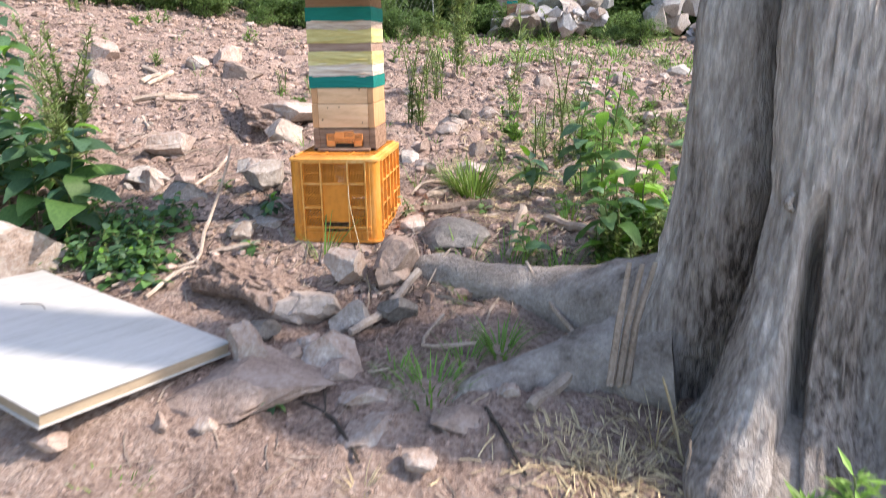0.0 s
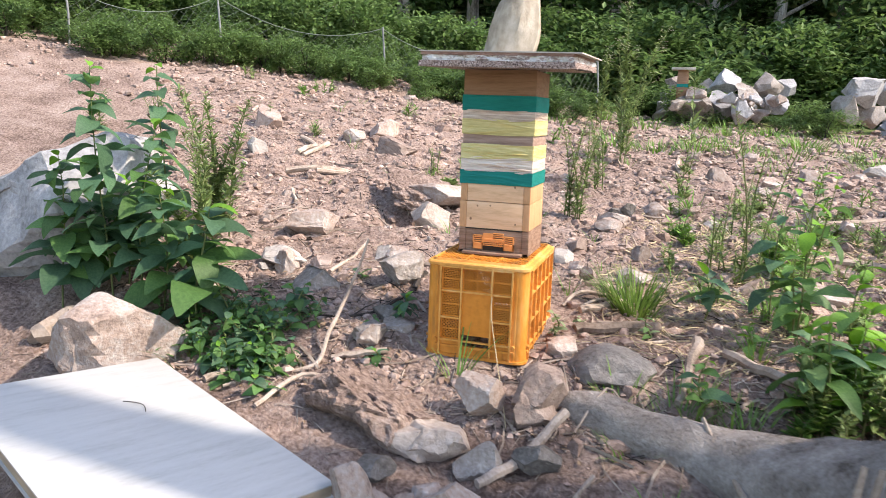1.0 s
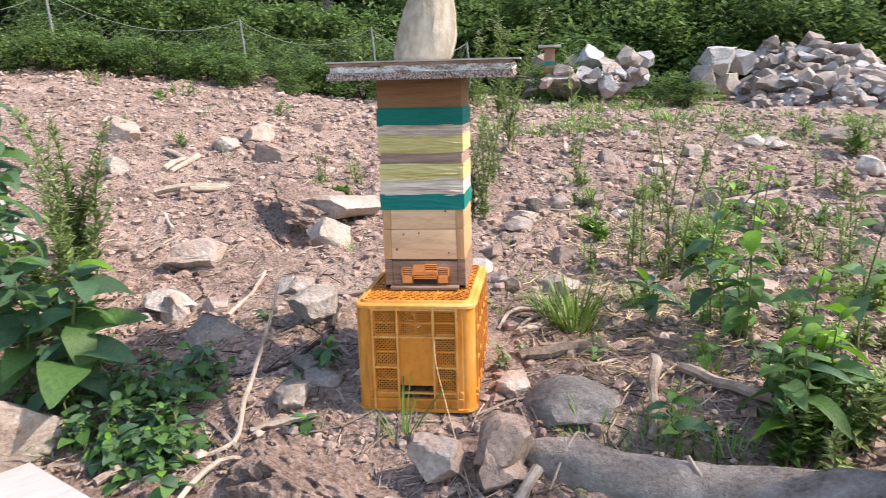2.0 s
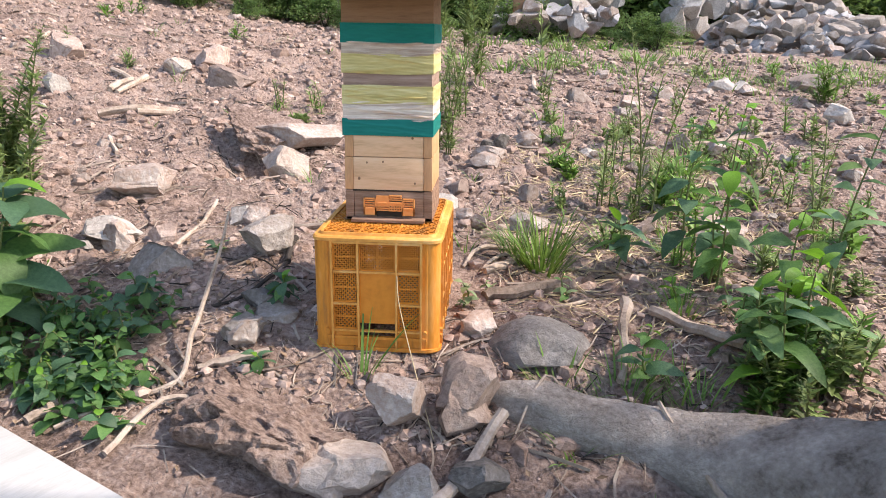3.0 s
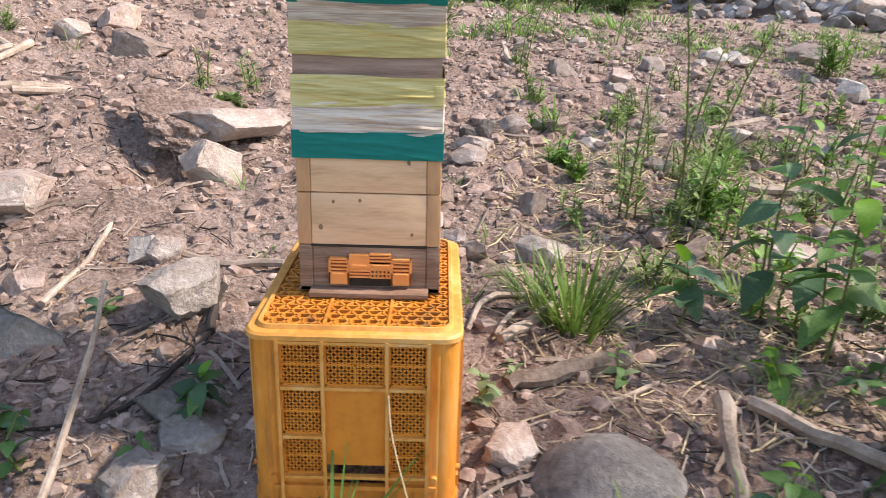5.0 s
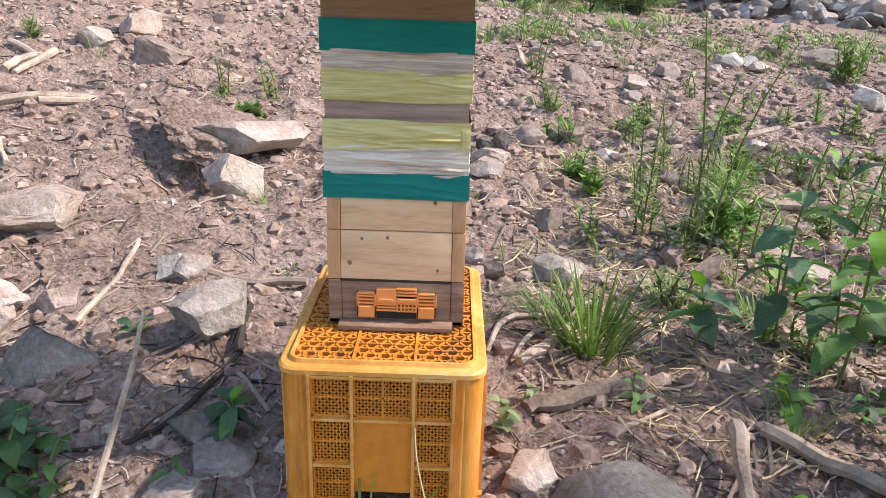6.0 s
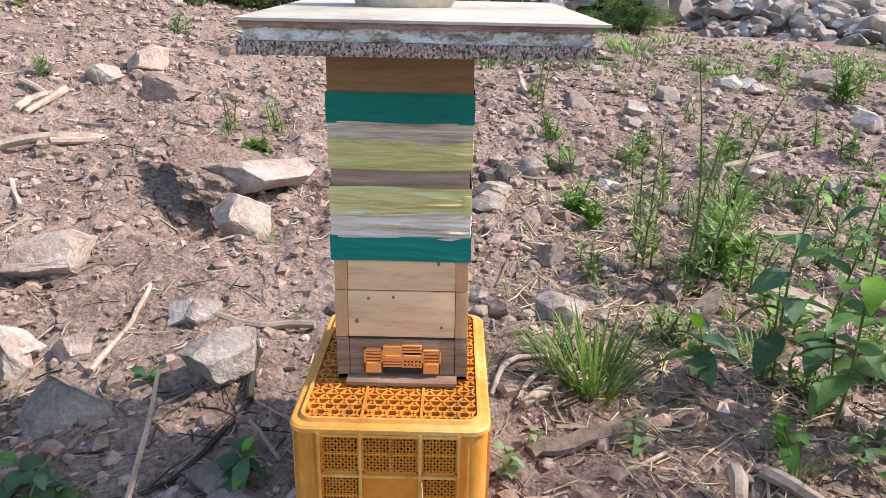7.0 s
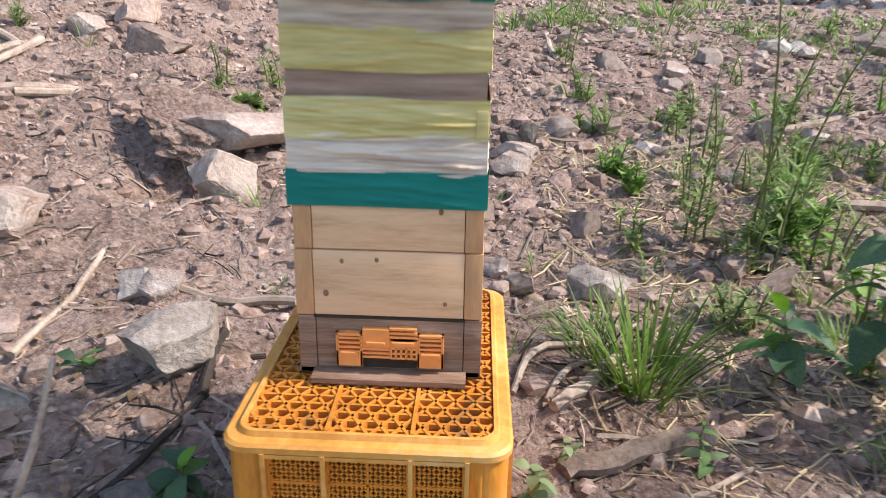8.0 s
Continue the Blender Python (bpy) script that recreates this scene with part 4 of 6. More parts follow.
stone(-0.382, -0.003, (0.123, 0.105, 0.089), 9, ROCK, "pale angular stone on the bank", turn=50, group=G_ROCK)
stone(-0.488, 0.583, (0.202, 0.172, 0.154), 10, ROCK_GREY, "blocky grey rock with flat faces", turn=20, sink=0.15, cuts=7, group=G_ROCK)
stone(-0.636, 0.882, (0.139, 0.118, 0.097), 11, ROCK, "small light stone behind a grey rock", turn=10, group=G_ROCK)
stone(-1.106, 0.646, (0.191, 0.162, 0.119), 12, ROCK_PALE, "pale rectangular stone in the soil", turn=-5, cuts=6, group=G_ROCK)
stone(-1.197, 1.120, (0.287, 0.244, 0.178), 13, ROCK, "flat slab of stone on a crumbling soil edge", turn=25, cuts=6, group=G_ROCK)
stone(-0.70, 1.60, (0.22, 0.19, 0.235), 14, ROCK_WHITISH, "white angular rock beside a hollow", turn=35, sink=0.3, cuts=7, group=G_ROCK)
stone(-0.74, 1.85, (0.56, 0.32, 0.18), 15, ROCK, "long flat earthy rock over a dark hollow", turn=10, cuts=4, tilt=(8, -5), lift=ground_z(-0.74, 1.84) + 0.085, group=G_ROCK)
mound = new("soil_mound", stone_mesh(82, (0.60, 0.40, 0.28), DIRT, 3, 5, 0.09, "soil_mound", 0.03))
mound.matrix_basis = pose(-0.83, 1.88, ground_z(-0.83, 1.88) - 0.0, 16, 4, 8)
tagged(mound, "earthy mound with a dark hollow under its front", "soil mound", G_ROCK)
stone(-2.577, 3.014, (0.253, 0.215, 0.217), 16, ROCK_PINK, group=G_ROCK)
stone(-1.744, 3.407, (0.271, 0.231, 0.196), 17, ROCK_PINK, turn=40, group=G_ROCK)
stone(-1.461, 2.942, (0.317, 0.269, 0.169), 18, ROCK_PINK, turn=-25, tilt=(0, 18), group=G_ROCK)
stone(-1.815, 2.996, (0.192, 0.163, 0.146), 19, ROCK, group=G_ROCK)
stone(-2.249, 2.293, (0.170, 0.144, 0.163), 20, ROCK_PALE, "small pale pointed stone on bare soil", cuts=5, group=G_ROCK)
stone(0.341, 2.284, (0.095, 0.081, 0.133), 21, ROCK_DARK, "dark grey upright stone", cuts=6, group=G_ROCK)
stone(0.271, 2.267, (0.095, 0.081, 0.109), 22, ROCK_DARK, "dark grey upright stone", group=G_ROCK)
stone(0.264, 1.941, (0.169, 0.143, 0.100), 23, ROCK, group=G_ROCK)
stone(-0.674, 0.875, (0.111, 0.094, 0.094), 24, ROCK_PALE, "small pale pointed stone on bare soil", cuts=6, group=G_ROCK)
stone(-0.825, 0.440, (0.233, 0.198, 0.168), 25, ROCK_GREY, "bluish grey slab half sunk in dark soil", sink=0.5, turn=20, cuts=6, group=G_ROCK)
stone(-0.396, 0.219, (0.128, 0.109, 0.085), 26, ROCK_DARK, "grey stone in dark soil", group=G_ROCK)
stone(-0.925, 0.688, (0.116, 0.099, 0.072), 27, ROCK_PINK, group=G_ROCK)
stone(-1.054, 0.605, (0.112, 0.095, 0.159), 28, ROCK, group=G_ROCK)
stone(2.203, 4.738, (0.225, 0.191, 0.131), 29, ROCK_PALE, group=G_ROCK)
stone(2.407, 4.879, (0.201, 0.171, 0.112), 291, ROCK_PALE, group=G_ROCK)
stone(2.411, 4.640, (0.174, 0.148, 0.098), 292, ROCK, group=G_ROCK)
stone(2.025, 4.493, (0.147, 0.125, 0.083), 293, ROCK, group=G_ROCK)
stone(2.987, 4.875, (0.316, 0.268, 0.220), 30, ROCK, group=G_ROCK)
stone(0.278, 2.058, (0.193, 0.164, 0.114), 31, ROCK, group=G_ROCK)
stone(1.304, 3.793, (0.192, 0.163, 0.115), 32, ROCK, group=G_ROCK)
stone(1.061, 2.020, (0.183, 0.155, 0.106), 33, ROCK, group=G_ROCK)
stone(0.851, 2.259, (0.151, 0.129, 0.081), 34, ROCK_PALE, group=G_ROCK)
stone(0.471, 1.065, (0.177, 0.150, 0.092), 35, ROCK_GREY, "grey stone half hidden by a grass tuft", group=G_ROCK)
stone(1.289, 1.257, (0.274, 0.233, 0.097), 36, ROCK, "flat stone among weeds", group=G_ROCK)
stone(0.197, 1.136, (0.080, 0.068, 0.077), 37, ROCK, group=G_ROCK)
stone(2.801, 3.781, (0.230, 0.196, 0.167), 38, ROCK_PALE, group=G_ROCK)
stone(1.615, 2.553, (0.133, 0.113, 0.085), 39, ROCK, group=G_ROCK)
stone(-0.058, -0.862, (0.532, 0.452, 0.140), 42, ROCK_PINK, SMOOTH_ROCK, sink=0.45, turn=10, cuts=5, group=G_ROCK)
stone(-0.072, -0.797, (0.110, 0.094, 0.193), 43, ROCK, "upright grey-pink stone under the panel's corner", cuts=7, tilt=(0, -15), group=G_ROCK)
stone(0.155, -0.691, (0.212, 0.181, 0.145), 44, ROCK, "blunt pinkish grey rock in a soil hollow", turn=-30, cuts=7, group=G_ROCK)
stone(0.026, -0.710, (0.097, 0.082, 0.095), 45, ROCK_PINK, group=G_ROCK)
stone(0.202, -0.767, (0.130, 0.110, 0.071), 46, ROCK_PINK, group=G_ROCK)
stone(0.346, -1.038, (0.197, 0.167, 0.105), 47, ROCK, "flat pale rock flush with the soil", sink=0.62, cuts=5, group=G_ROCK)
stone(0.299, -0.897, (0.157, 0.134, 0.074), 48, ROCK, "flat pale rock flush with the soil", sink=0.6, cuts=5, group=G_ROCK)
stone(0.582, -0.987, (0.166, 0.141, 0.071), 49, ROCK_PINK, sink=0.5, group=G_ROCK)
stone(0.163, -0.427, (0.159, 0.135, 0.124), 50, ROCK_GREY, "grey rock under the bank", group=G_ROCK)
stone(-0.083, -1.110, (0.059, 0.050, 0.055), 51, ROCK, group=G_ROCK)
stone(-0.189, -1.138, (0.042, 0.036, 0.063), 52, ROCK_PINK, group=G_ROCK)
stone(0.705, -0.867, (0.070, 0.060, 0.049), 53, ROCK, group=G_ROCK)
stone(-0.428, -1.245, (0.106, 0.090, 0.057), 54, ROCK_PINK, group=G_ROCK)
stone(0.492, -1.178, (0.093, 0.079, 0.050), 55, ROCK, group=G_ROCK)

stone(0.263, -0.220, (0.142, 0.121, 0.156), 56, ROCK_PINK, "earthy pink broken rock in the bank", turn=20, sink=0.3, group=G_ROCK)
stone(-0.385, 0.013, (0.132, 0.112, 0.088), 57, ROCK_GREY, "grey angular stone on the bank", turn=25, group=G_ROCK)
stone(-0.334, 0.142, (0.154, 0.131, 0.084), 58, ROCK_GREY, "flat grey stone sunk beside the crate", sink=0.55, group=G_ROCK)
stone(-0.08, -0.43, (0.171, 0.145, 0.10), 59, ROCK_WHITISH, "pale rock face in the soil bank", sink=0.4, turn=-10, group=G_ROCK)
stone(0.314, -0.410, (0.145, 0.124, 0.111), 60, ROCK_DARK, "dark stone under the bank", sink=0.35, group=G_ROCK)
stone(-0.102, -0.616, (0.122, 0.103, 0.086), 61, ROCK_DARK, "dark stone under the bank", sink=0.35, group=G_ROCK)
stone(0.071, -0.648, (0.091, 0.077, 0.076), 62, ROCK, "small blunt rock in a soil hollow", sink=0.25, group=G_ROCK)

# ---- loose stones over the field ----
STONES = [(stone_mesh(100 + i, (1, 0.8 + 0.04 * i, 0.62), m, 6, 2)) for i, m in enumerate((ROCK, ROCK_PINK, ROCK_PALE, ROCK_PINK, ROCK_PINK, ROCK, ROCK_PINK, ROCK))]
FAR_STONES = [(stone_mesh(140 + i, (1, 0.8, 0.45 + 0.1 * (i % 3)), m, 6, 2)) for i, m in enumerate((ROCK_GREY, ROCK_BLUE, ROCK, ROCK_BLUE, ROCK_GREY, ROCK_GREY))]


def loose(x, y, z, s, rnd, label, group, meshes, name="stone"):
    ob = new(name, rnd.choice(meshes))
    ob.matrix_basis = pose(x, y, z, rnd.uniform(-25, 25), rnd.uniform(-25, 25), rnd.uniform(0, 360)) @ Matrix.Diagonal((s, s, s * rnd.uniform(0.8, 1.3), 1))
    return tagged(ob, label, "stone", group)


def clear_of_crate(x, y, m=0.04):
    return not (-0.19 - m < x < 0.20 + m and -0.03 - m < y < 0.53 + m)


rnd = random.Random(11)
n = 0
while n < 290:
    y = 0.45 + 9 * rnd.random() ** 1.5
    x = rnd.uniform(-1.2 - 0.85 * y, 1.2 + 0.6 * y)
    if not clear_of_crate(x, y) or (y < 1.25 and abs(x) < 1.0 and rnd.random() < 0.6):
        continue
    s = min(0.16, 0.034 * math.exp(rnd.gauss(0.3, 0.45))) * (1 + 0.05 * y)
    loose(x, y, ground_z(x, y) + 0.12 * s, s, rnd, "small angular pinkish stone scattered on bare soil", "small field stones", STONES)
    n += 1


rnd = random.Random(12)
for i in range(230):
    y = 1.0 + 6.5 * rnd.random() ** 1.3
    x = rnd.uniform(0.35, 1.6 + 0.62 * y)
    s = min(0.17, 0.034 * math.exp(rnd.gauss(0.45, 0.5))) * (1 + 0.05 * y)
    loose(x, y, ground_z(x, y) + 0.14 * s, s, rnd, "pale angular rubble stone on the weedy field", "rubble stones on the weedy field", STONES, "field_stone")


def chip_field(count, seed, area, sizes, name, label, mat, lift=0.1):
    """Soil crumbs and pebbles too many to count, in one mesh."""
    rnd = random.Random(seed)
    verts, faces = [], []
    for _ in range(count):
        x, y = area(rnd)
        if not clear_of_crate(x, y, 0.0) or (y < 1.3 and abs(x) < 1.1 and rnd.random() < 0.72):
            continue
        s = rnd.uniform(*sizes) * rnd.uniform(0.5, 1.2) * (1 + 0.12 * max(0, y))
        z = ground_z(x, y) + s * lift
        b = len(verts)
        k = 6 if sizes[1] > 0.02 else 5
        a0 = rnd.uniform(0, 6.28)
        rings = ((-0.5, 0.8), (0.15, 0.95), (0.5, 0.6)) if sizes[1] > 0.02 else ((-0.5, 0.8), (0.25, 0.9))
        for zz, rr in rings:
            for i in range(k):
                a = a0 + 6.283 * i / k + rnd.uniform(-0.3, 0.3)
                r = s * rr * rnd.uniform(0.55, 1.1)
                verts.append((x + r * math.cos(a), y + r * math.sin(a), z + s * zz * rnd.uniform(0.5, 1.1)))
        verts.append((x + s * rnd.uniform(-0.3, 0.3), y + s * rnd.uniform(-0.3, 0.3), z + s * (rnd.uniform(0.5, 0.62) if sizes[1] > 0.02 else rnd.uniform(0.4, 0.6))))
        for i in range(k):
            j = (i + 1) % k
            for q in range(len(rings) - 1):
                faces.append((b + q * k + i, b + q * k + j, b + q * k + k + j, b + q * k + k + i))
            m = b + (len(rings) - 1) * k
            faces.append((m + i, m + j, m + k))
    me = bpy.data.meshes.new(name)
    me.from_pydata(verts, [], faces)
    me.polygons.foreach_set("use_smooth", [True] * len(me.polygons))
    me.set_sharp_from_angle(angle=radians(34))
    me.materials.append(mat)
    return tagged(new(name, me), label, "pebbles", kind="stuff")


def field_spot(rnd):
    y = -0.3 + 7.5 * rnd.random() ** 1.7
    return rnd.uniform(-1.6 - 0.7 * max(0, y), 1.5 + 0.6 * max(0, y)), y


def front_spot(rnd):
    y = rnd.uniform(-1.9, 0.3)
    return rnd.uniform(-1.7, 1.3), y


def far_spot(rnd):
    y = 3 + 8 * rnd.random()
    return rnd.uniform(-2.5 - 1.1 * y, 1.5 + 0.7 * y), y


chip_field(27000, 21, field_spot, (0.004, 0.014), "pebbles", "crumbs of soil and small pebbles on the field", PEBBLE)
chip_field(4600, 22, field_spot, (0.011, 0.032), "clods", "pinkish clods and small stones on the field", PEBBLE)
chip_field(2600, 26, field_spot, (0.024, 0.05), "soil_lumps", "half-buried lumps of pinkish soil on the field", SOIL_LUMP, -0.12)
chip_field(7000, 23, front_spot, (0.003, 0.011), "soil_crumbs", "crumbled soil round the tree's foot", PEBBLE)
chip_field(5200, 24, far_spot, (0.012, 0.03), "far_clods", "clods and stones far up the field", PEBBLE)


# ---- rock piles beyond the field ----
def far_rock(p, w, h, seed, label, mat):
    ob = new("boulder", stone_mesh(seed, (w, w * 0.8, h), mat, 8, 3, name="boulder"))
    ob.matrix_basis = pose(*p, 0, 0, seed * 37)
    return tagged(ob, label, "boulder", "boulders of the rock pile")


PILE = "large pale grey boulder in a rock pile"
for i, (p, w, h) in enumerate((
        ((0.68, 9.44, 1.02), 0.85, 0.55), ((1.17, 9.52, 1.07), 0.75, 0.55), ((1.46, 9.89, 1.19), 0.65, 0.6), ((1.17, 10.11, 1.44), 0.8, 0.5),
        ((1.79, 10.45, 1.41), 0.65, 0.55), ((2.07, 10.62, 1.37), 0.5, 0.4), ((0.43, 10.33, 1.37), 0.5, 0.4), ((1.37, 9.30, 0.96), 0.55, 0.45), ((0.89, 10.53, 1.31), 0.55, 0.5),
        ((1.93, 10.24, 1.12), 0.5, 0.4), ((0.78, 9.94, 0.85), 0.6, 0.4), ((2.87, 9.16, 1.25), 0.95, 0.6), ((2.65, 8.91, 1.03), 0.55, 0.5), ((3.30, 9.58, 1.27), 0.6, 0.5), ((3.00, 9.24, 0.95), 0.6, 0.4))):
    far_rock(p, w * 0.72, h * 0.8, 200 + i, PILE, (ROCK_GREY, ROCK_BLUE, ROCK_GREY, ROCK_BLUE)[i % 4])
rnd = random.Random(29)
for i in range(44):
    q = Vector((1.20, 9.71, 1.01)) + Vector((rnd.uniform(-1.0, 0.9), rnd.uniform(-0.6, 1.4), rnd.uniform(-0.12, 0.25)))
    loose(q.x, q.y, q.z, rnd.uniform(0.2, 0.42), rnd, "broken grey rock in a rock pile", "rocks of the rock pile", FAR_STONES, "pile_rock")
rnd = random.Random(31)
A, B2 = Vector((3.09, 8.60, 0.56)), Vector((5.46, 7.12, 0.54))
away = Vector((0.25, 0.97, 0))
for i in range(285):
    t, d = rnd.random(), rnd.random()
    p = A.lerp(B2, t) + away * d * 2.6
    h = 0.95 * d * (0.75 + 0.3 * math.sin(t * 5)) * min(1, t * 8 + 0.35)
    s = rnd.choice((0.14, 0.18, 0.22, 0.26, 0.32, 0.42)) * rnd.uniform(0.8, 1.2)
    loose(p.x, p.y, A.z + h + rnd.uniform(-0.05, 0.12), s, rnd, "broken grey rock in a long rubble heap", "rocks of the rubble heap", FAR_STONES, "rubble_rock")
bm = bmesh.new()
rows = []
for j in range(5):
    d = j / 4
    rows.append([bm.verts.new(A.lerp(B2, -0.05 + 1.1 * i / 14) + away * d * 2.7 + Vector((0, 0, -0.25 + 0.98 * d * (0.75 + 0.3 * math.sin((-0.05 + 1.1 * i / 14) * 5))))) for i in range(15)])
for a, b in zip(rows, rows[1:]):
    for i in range(14):
        bm.faces.new((a[i], a[i + 1], b[i + 1], b[i]))
thing("rubble_core", "dark earth and rubble filling the rock heap", "rubble", data=bm, mat=ROCK_GREY, kind="stuff")

# a far hive on the boulders
hx, hy, hz = (0.53, 9.54, 1.26)
fh = thing("bee_hive", "small far-off wooden bee hive with a flat pale roof", "bee hive", at=(hx, hy, hz))
part("body", box(bmesh.new(), -0.08, 0.08, -0.08, 0.08, -0.14, 0.30, 0.004), BROWN_WOOD, fh)
part("teal_tape", box(bmesh.new(), -0.083, 0.083, -0.083, 0.083, 0.05, 0.10), TEAL, fh)
part("roof", box(bmesh.new(), -0.17, 0.17, -0.16, 0.16, 0.30, 0.335, 0.004), SHEET, fh)


# ---- sticks, roots and logs ----
stick(((-0.451, 0.142), (-0.475, 0.06), (-0.494, -0.096), (-0.501, -0.182), (-0.615, -0.267), (-0.736, -0.383)), (0.004, 0.0055, 0.0075, 0.008, 0.0075, 0.006), "long crooked pale branch rising from the soil", lifts=(0.31, 0.17, 0.05, 0.01, 0, 0.02))
stick(((-0.467, -0.127), (-0.379, -0.091), (-0.286, -0.065)), (0.010, 0.014, 0.010), "flat weathered piece of root on the bank")
stick(((0.399, -0.268), (0.474, -0.153), (0.556, -0.188), (0.698, -0.227)), (0.003, 0.004, 0.004, 0.003), "thin bleached stem arching over a root", lifts=(0.03, 0.07, 0.05, 0.03))
stick(((-0.812, -0.368), (-0.783, -0.286)), (0.012, 0.013), "short grey stick under weeds")
stick(((-0.296, 0.612), (-0.396, 0.573), (-0.385, 0.463), (-0.468, 0.272), (-0.535, 0.182), (-0.660, 0.138)), (0.006, 0.008, 0.007, 0.007, 0.006, 0.003), "black forked dead branch on dark soil", TWIG_DARK, twigs=4)
stick(((-0.385, 0.463), (-0.411, 0.670), (-0.414, 0.705)), (0.012, 0.011, 0.010), "black broken branch on dark soil", TWIG_DARK)
stick(((-0.834, 1.019), (-0.823, 0.836), (-0.832, 0.583)), (0.006, 0.008, 0.010), "straight bleached stick on the soil", lifts=(0.02, 0.01, 0.01))
stick(((-0.605, 0.901), (-0.471, 0.858), (-0.286, 0.855)), (0.013, 0.013, 0.011), "bark-covered dead branch behind the crate")
stick(((0.30, 0.355), (0.44, 0.41), (0.60, 0.485)), (0.020, 0.023, 0.026), "thick weathered grey-brown branch on the soil", LOG_BARK)
stick(((0.299, 0.517), (0.383, 0.624), (0.487, 0.759)), (0.014, 0.015, 0.010), "pale dead root by a grass tuft")
stick(((0.219, 0.574), (0.273, 0.690), (0.383, 0.768)), (0.006, 0.008, 0.006), "thin bare root on the soil", lifts=(0, 0.02, 0))
stick(((0.287, 0.556), (0.348, 0.656), (0.434, 0.723)), (0.006, 0.007, 0.005), "thin bare root on the soil")
stick(((0.446, 0.282), (0.554, 0.344), (0.686, 0.437)), (0.005, 0.006, 0.005), "thin pale stick on the soil")
stick(((0.800, 2.297), (1.243, 2.546), (2.197, 3.237)), (0.010, 0.016, 0.020), "long grey fallen pole among weeds")
stick(((1.362, 1.779), (1.667, 1.784)), (0.02, 0.022), "short grey log among weeds")
stick(((0.84, 0.335), (0.93, 0.225), (1.05, 0.09)), (0.019, 0.018, 0.015), "split dry hollow stalk lying on soil", TWIG, name="dry_stalk")
stick(((0.735, 0.265), (0.712, 0.10), (0.685, -0.07)), (0.022, 0.014, 0.012), "broken pale dry stalk with a split head", TWIG, name="dry_stalk", lifts=(0.06, 0.03, 0.0))
stick(((0.855, 0.29), (0.90, 0.20)), (0.005, 0.004), "thin straw-coloured stalk on soil", STRAW, name="dry_stalk")
stick(((-1.677, 1.751), (-1.528, 1.533)), (0.012, 0.010), "short bluish grey stub of wood")
stick(((-2.163, 2.773), (-1.943, 2.650)), (0.018, 0.016), "bleached stick in the field")
stick(((-1.878, 2.035), (-1.707, 2.136), (-1.536, 2.299)), (0.022, 0.022, 0.016), "bleached fallen branch in the field")
stick(((-2.004, 2.413), (-2.008, 2.580), (-1.951, 2.698)), (0.02, 0.02, 0.015), "bleached fallen branch in the field")
stick(((0.604, 4.732), (0.590, 4.270), (0.629, 4.101)), (0.02, 0.02, 0.02), "short dark curved stub of wood")
stick(((-1.942, 2.772), (-1.963, 2.419)), (0.02, 0.014), "bleached stick in the field")
stick(((-2.958, 3.328), (-3.276, 4.519)), (0.018, 0.012), "brown stick in the field")
stick(((-1.523, 2.307), (-1.685, 2.104)), (0.018, 0.016), "bleached stick in the field")
stick(((0.365, -0.263), (0.267, -0.408), (0.178, -0.547)), (0.016, 0.017, 0.013), "thick grey stick across the soil hollow", lifts=(0.06, 0.03, 0.02))
stick(((0.984, -0.597), (0.885, -0.755), (0.760, -0.928)), (0.020, 0.020, 0.018), "cut pale branch lying at the tree's foot", lifts=(0.05, 0.02, 0.0))
stick(((0.751, -0.225), (0.845, -0.438), (0.935, -0.626)), (0.006, 0.008, 0.008), "thin pale twig leaning on a root", lifts=(0.10, 0.08, 0.05))
stick(((0.476, -0.445), (0.432, -0.632), (0.601, -0.614)), (0.006, 0.007, 0.006), "bent bleached twig on the soil", lifts=(0.03, 0.01, 0.02))
stick(((0.122, -0.922), (0.229, -0.993), (0.338, -1.170)), (0.005, 0.006, 0.004), "dark crooked twig on bare soil", TWIG_DARK, twigs=2)
stick(((0.085, -0.823), (0.197, -0.788), (0.345, -0.753)), (0.005, 0.005, 0.004), "thin root across bare soil")
stick(((0.644, -0.938), (0.694, -1.063), (0.753, -1.196)), (0.006, 0.006, 0.004), "thin dark twig on bare soil", TWIG_DARK)
stick(((-0.562, -0.469), (-0.496, -0.290), (-0.370, -0.250)), (0.008, 0.008, 0.006), "thin stick at the panel's edge", lifts=(0, 0.03, 0.0))
stick(((1.157, -1.028), (1.132, -1.009), (1.096, -1.012)), (0.004, 0.004, 0.003), "dry yellow stalk leaning by the trunk", STRAW, lifts=(0.0, 0.09, 0.20), name="dry_stalk")
stick(((1.129, -1.192), (1.136, -1.170), (1.141, -1.155)), (0.004, 0.004, 0.003), "dry grey stalk standing by the trunk", TWIG, lifts=(0.0, 0.06, 0.13), name="dry_stalk")
stick(((1.180, -1.023), (1.230, -1.080), (1.285, -1.178)), (0.006, 0.006, 0.004), "dark dead twig at the tree's foot", TWIG_DARK, lifts=(0.06, 0.03, 0.01))
stick(((-1.622, -0.260), (-1.606, -0.202), (-1.572, -0.120)), (0.04, 0.045, 0.04), "thick brown log beside a pale rock")
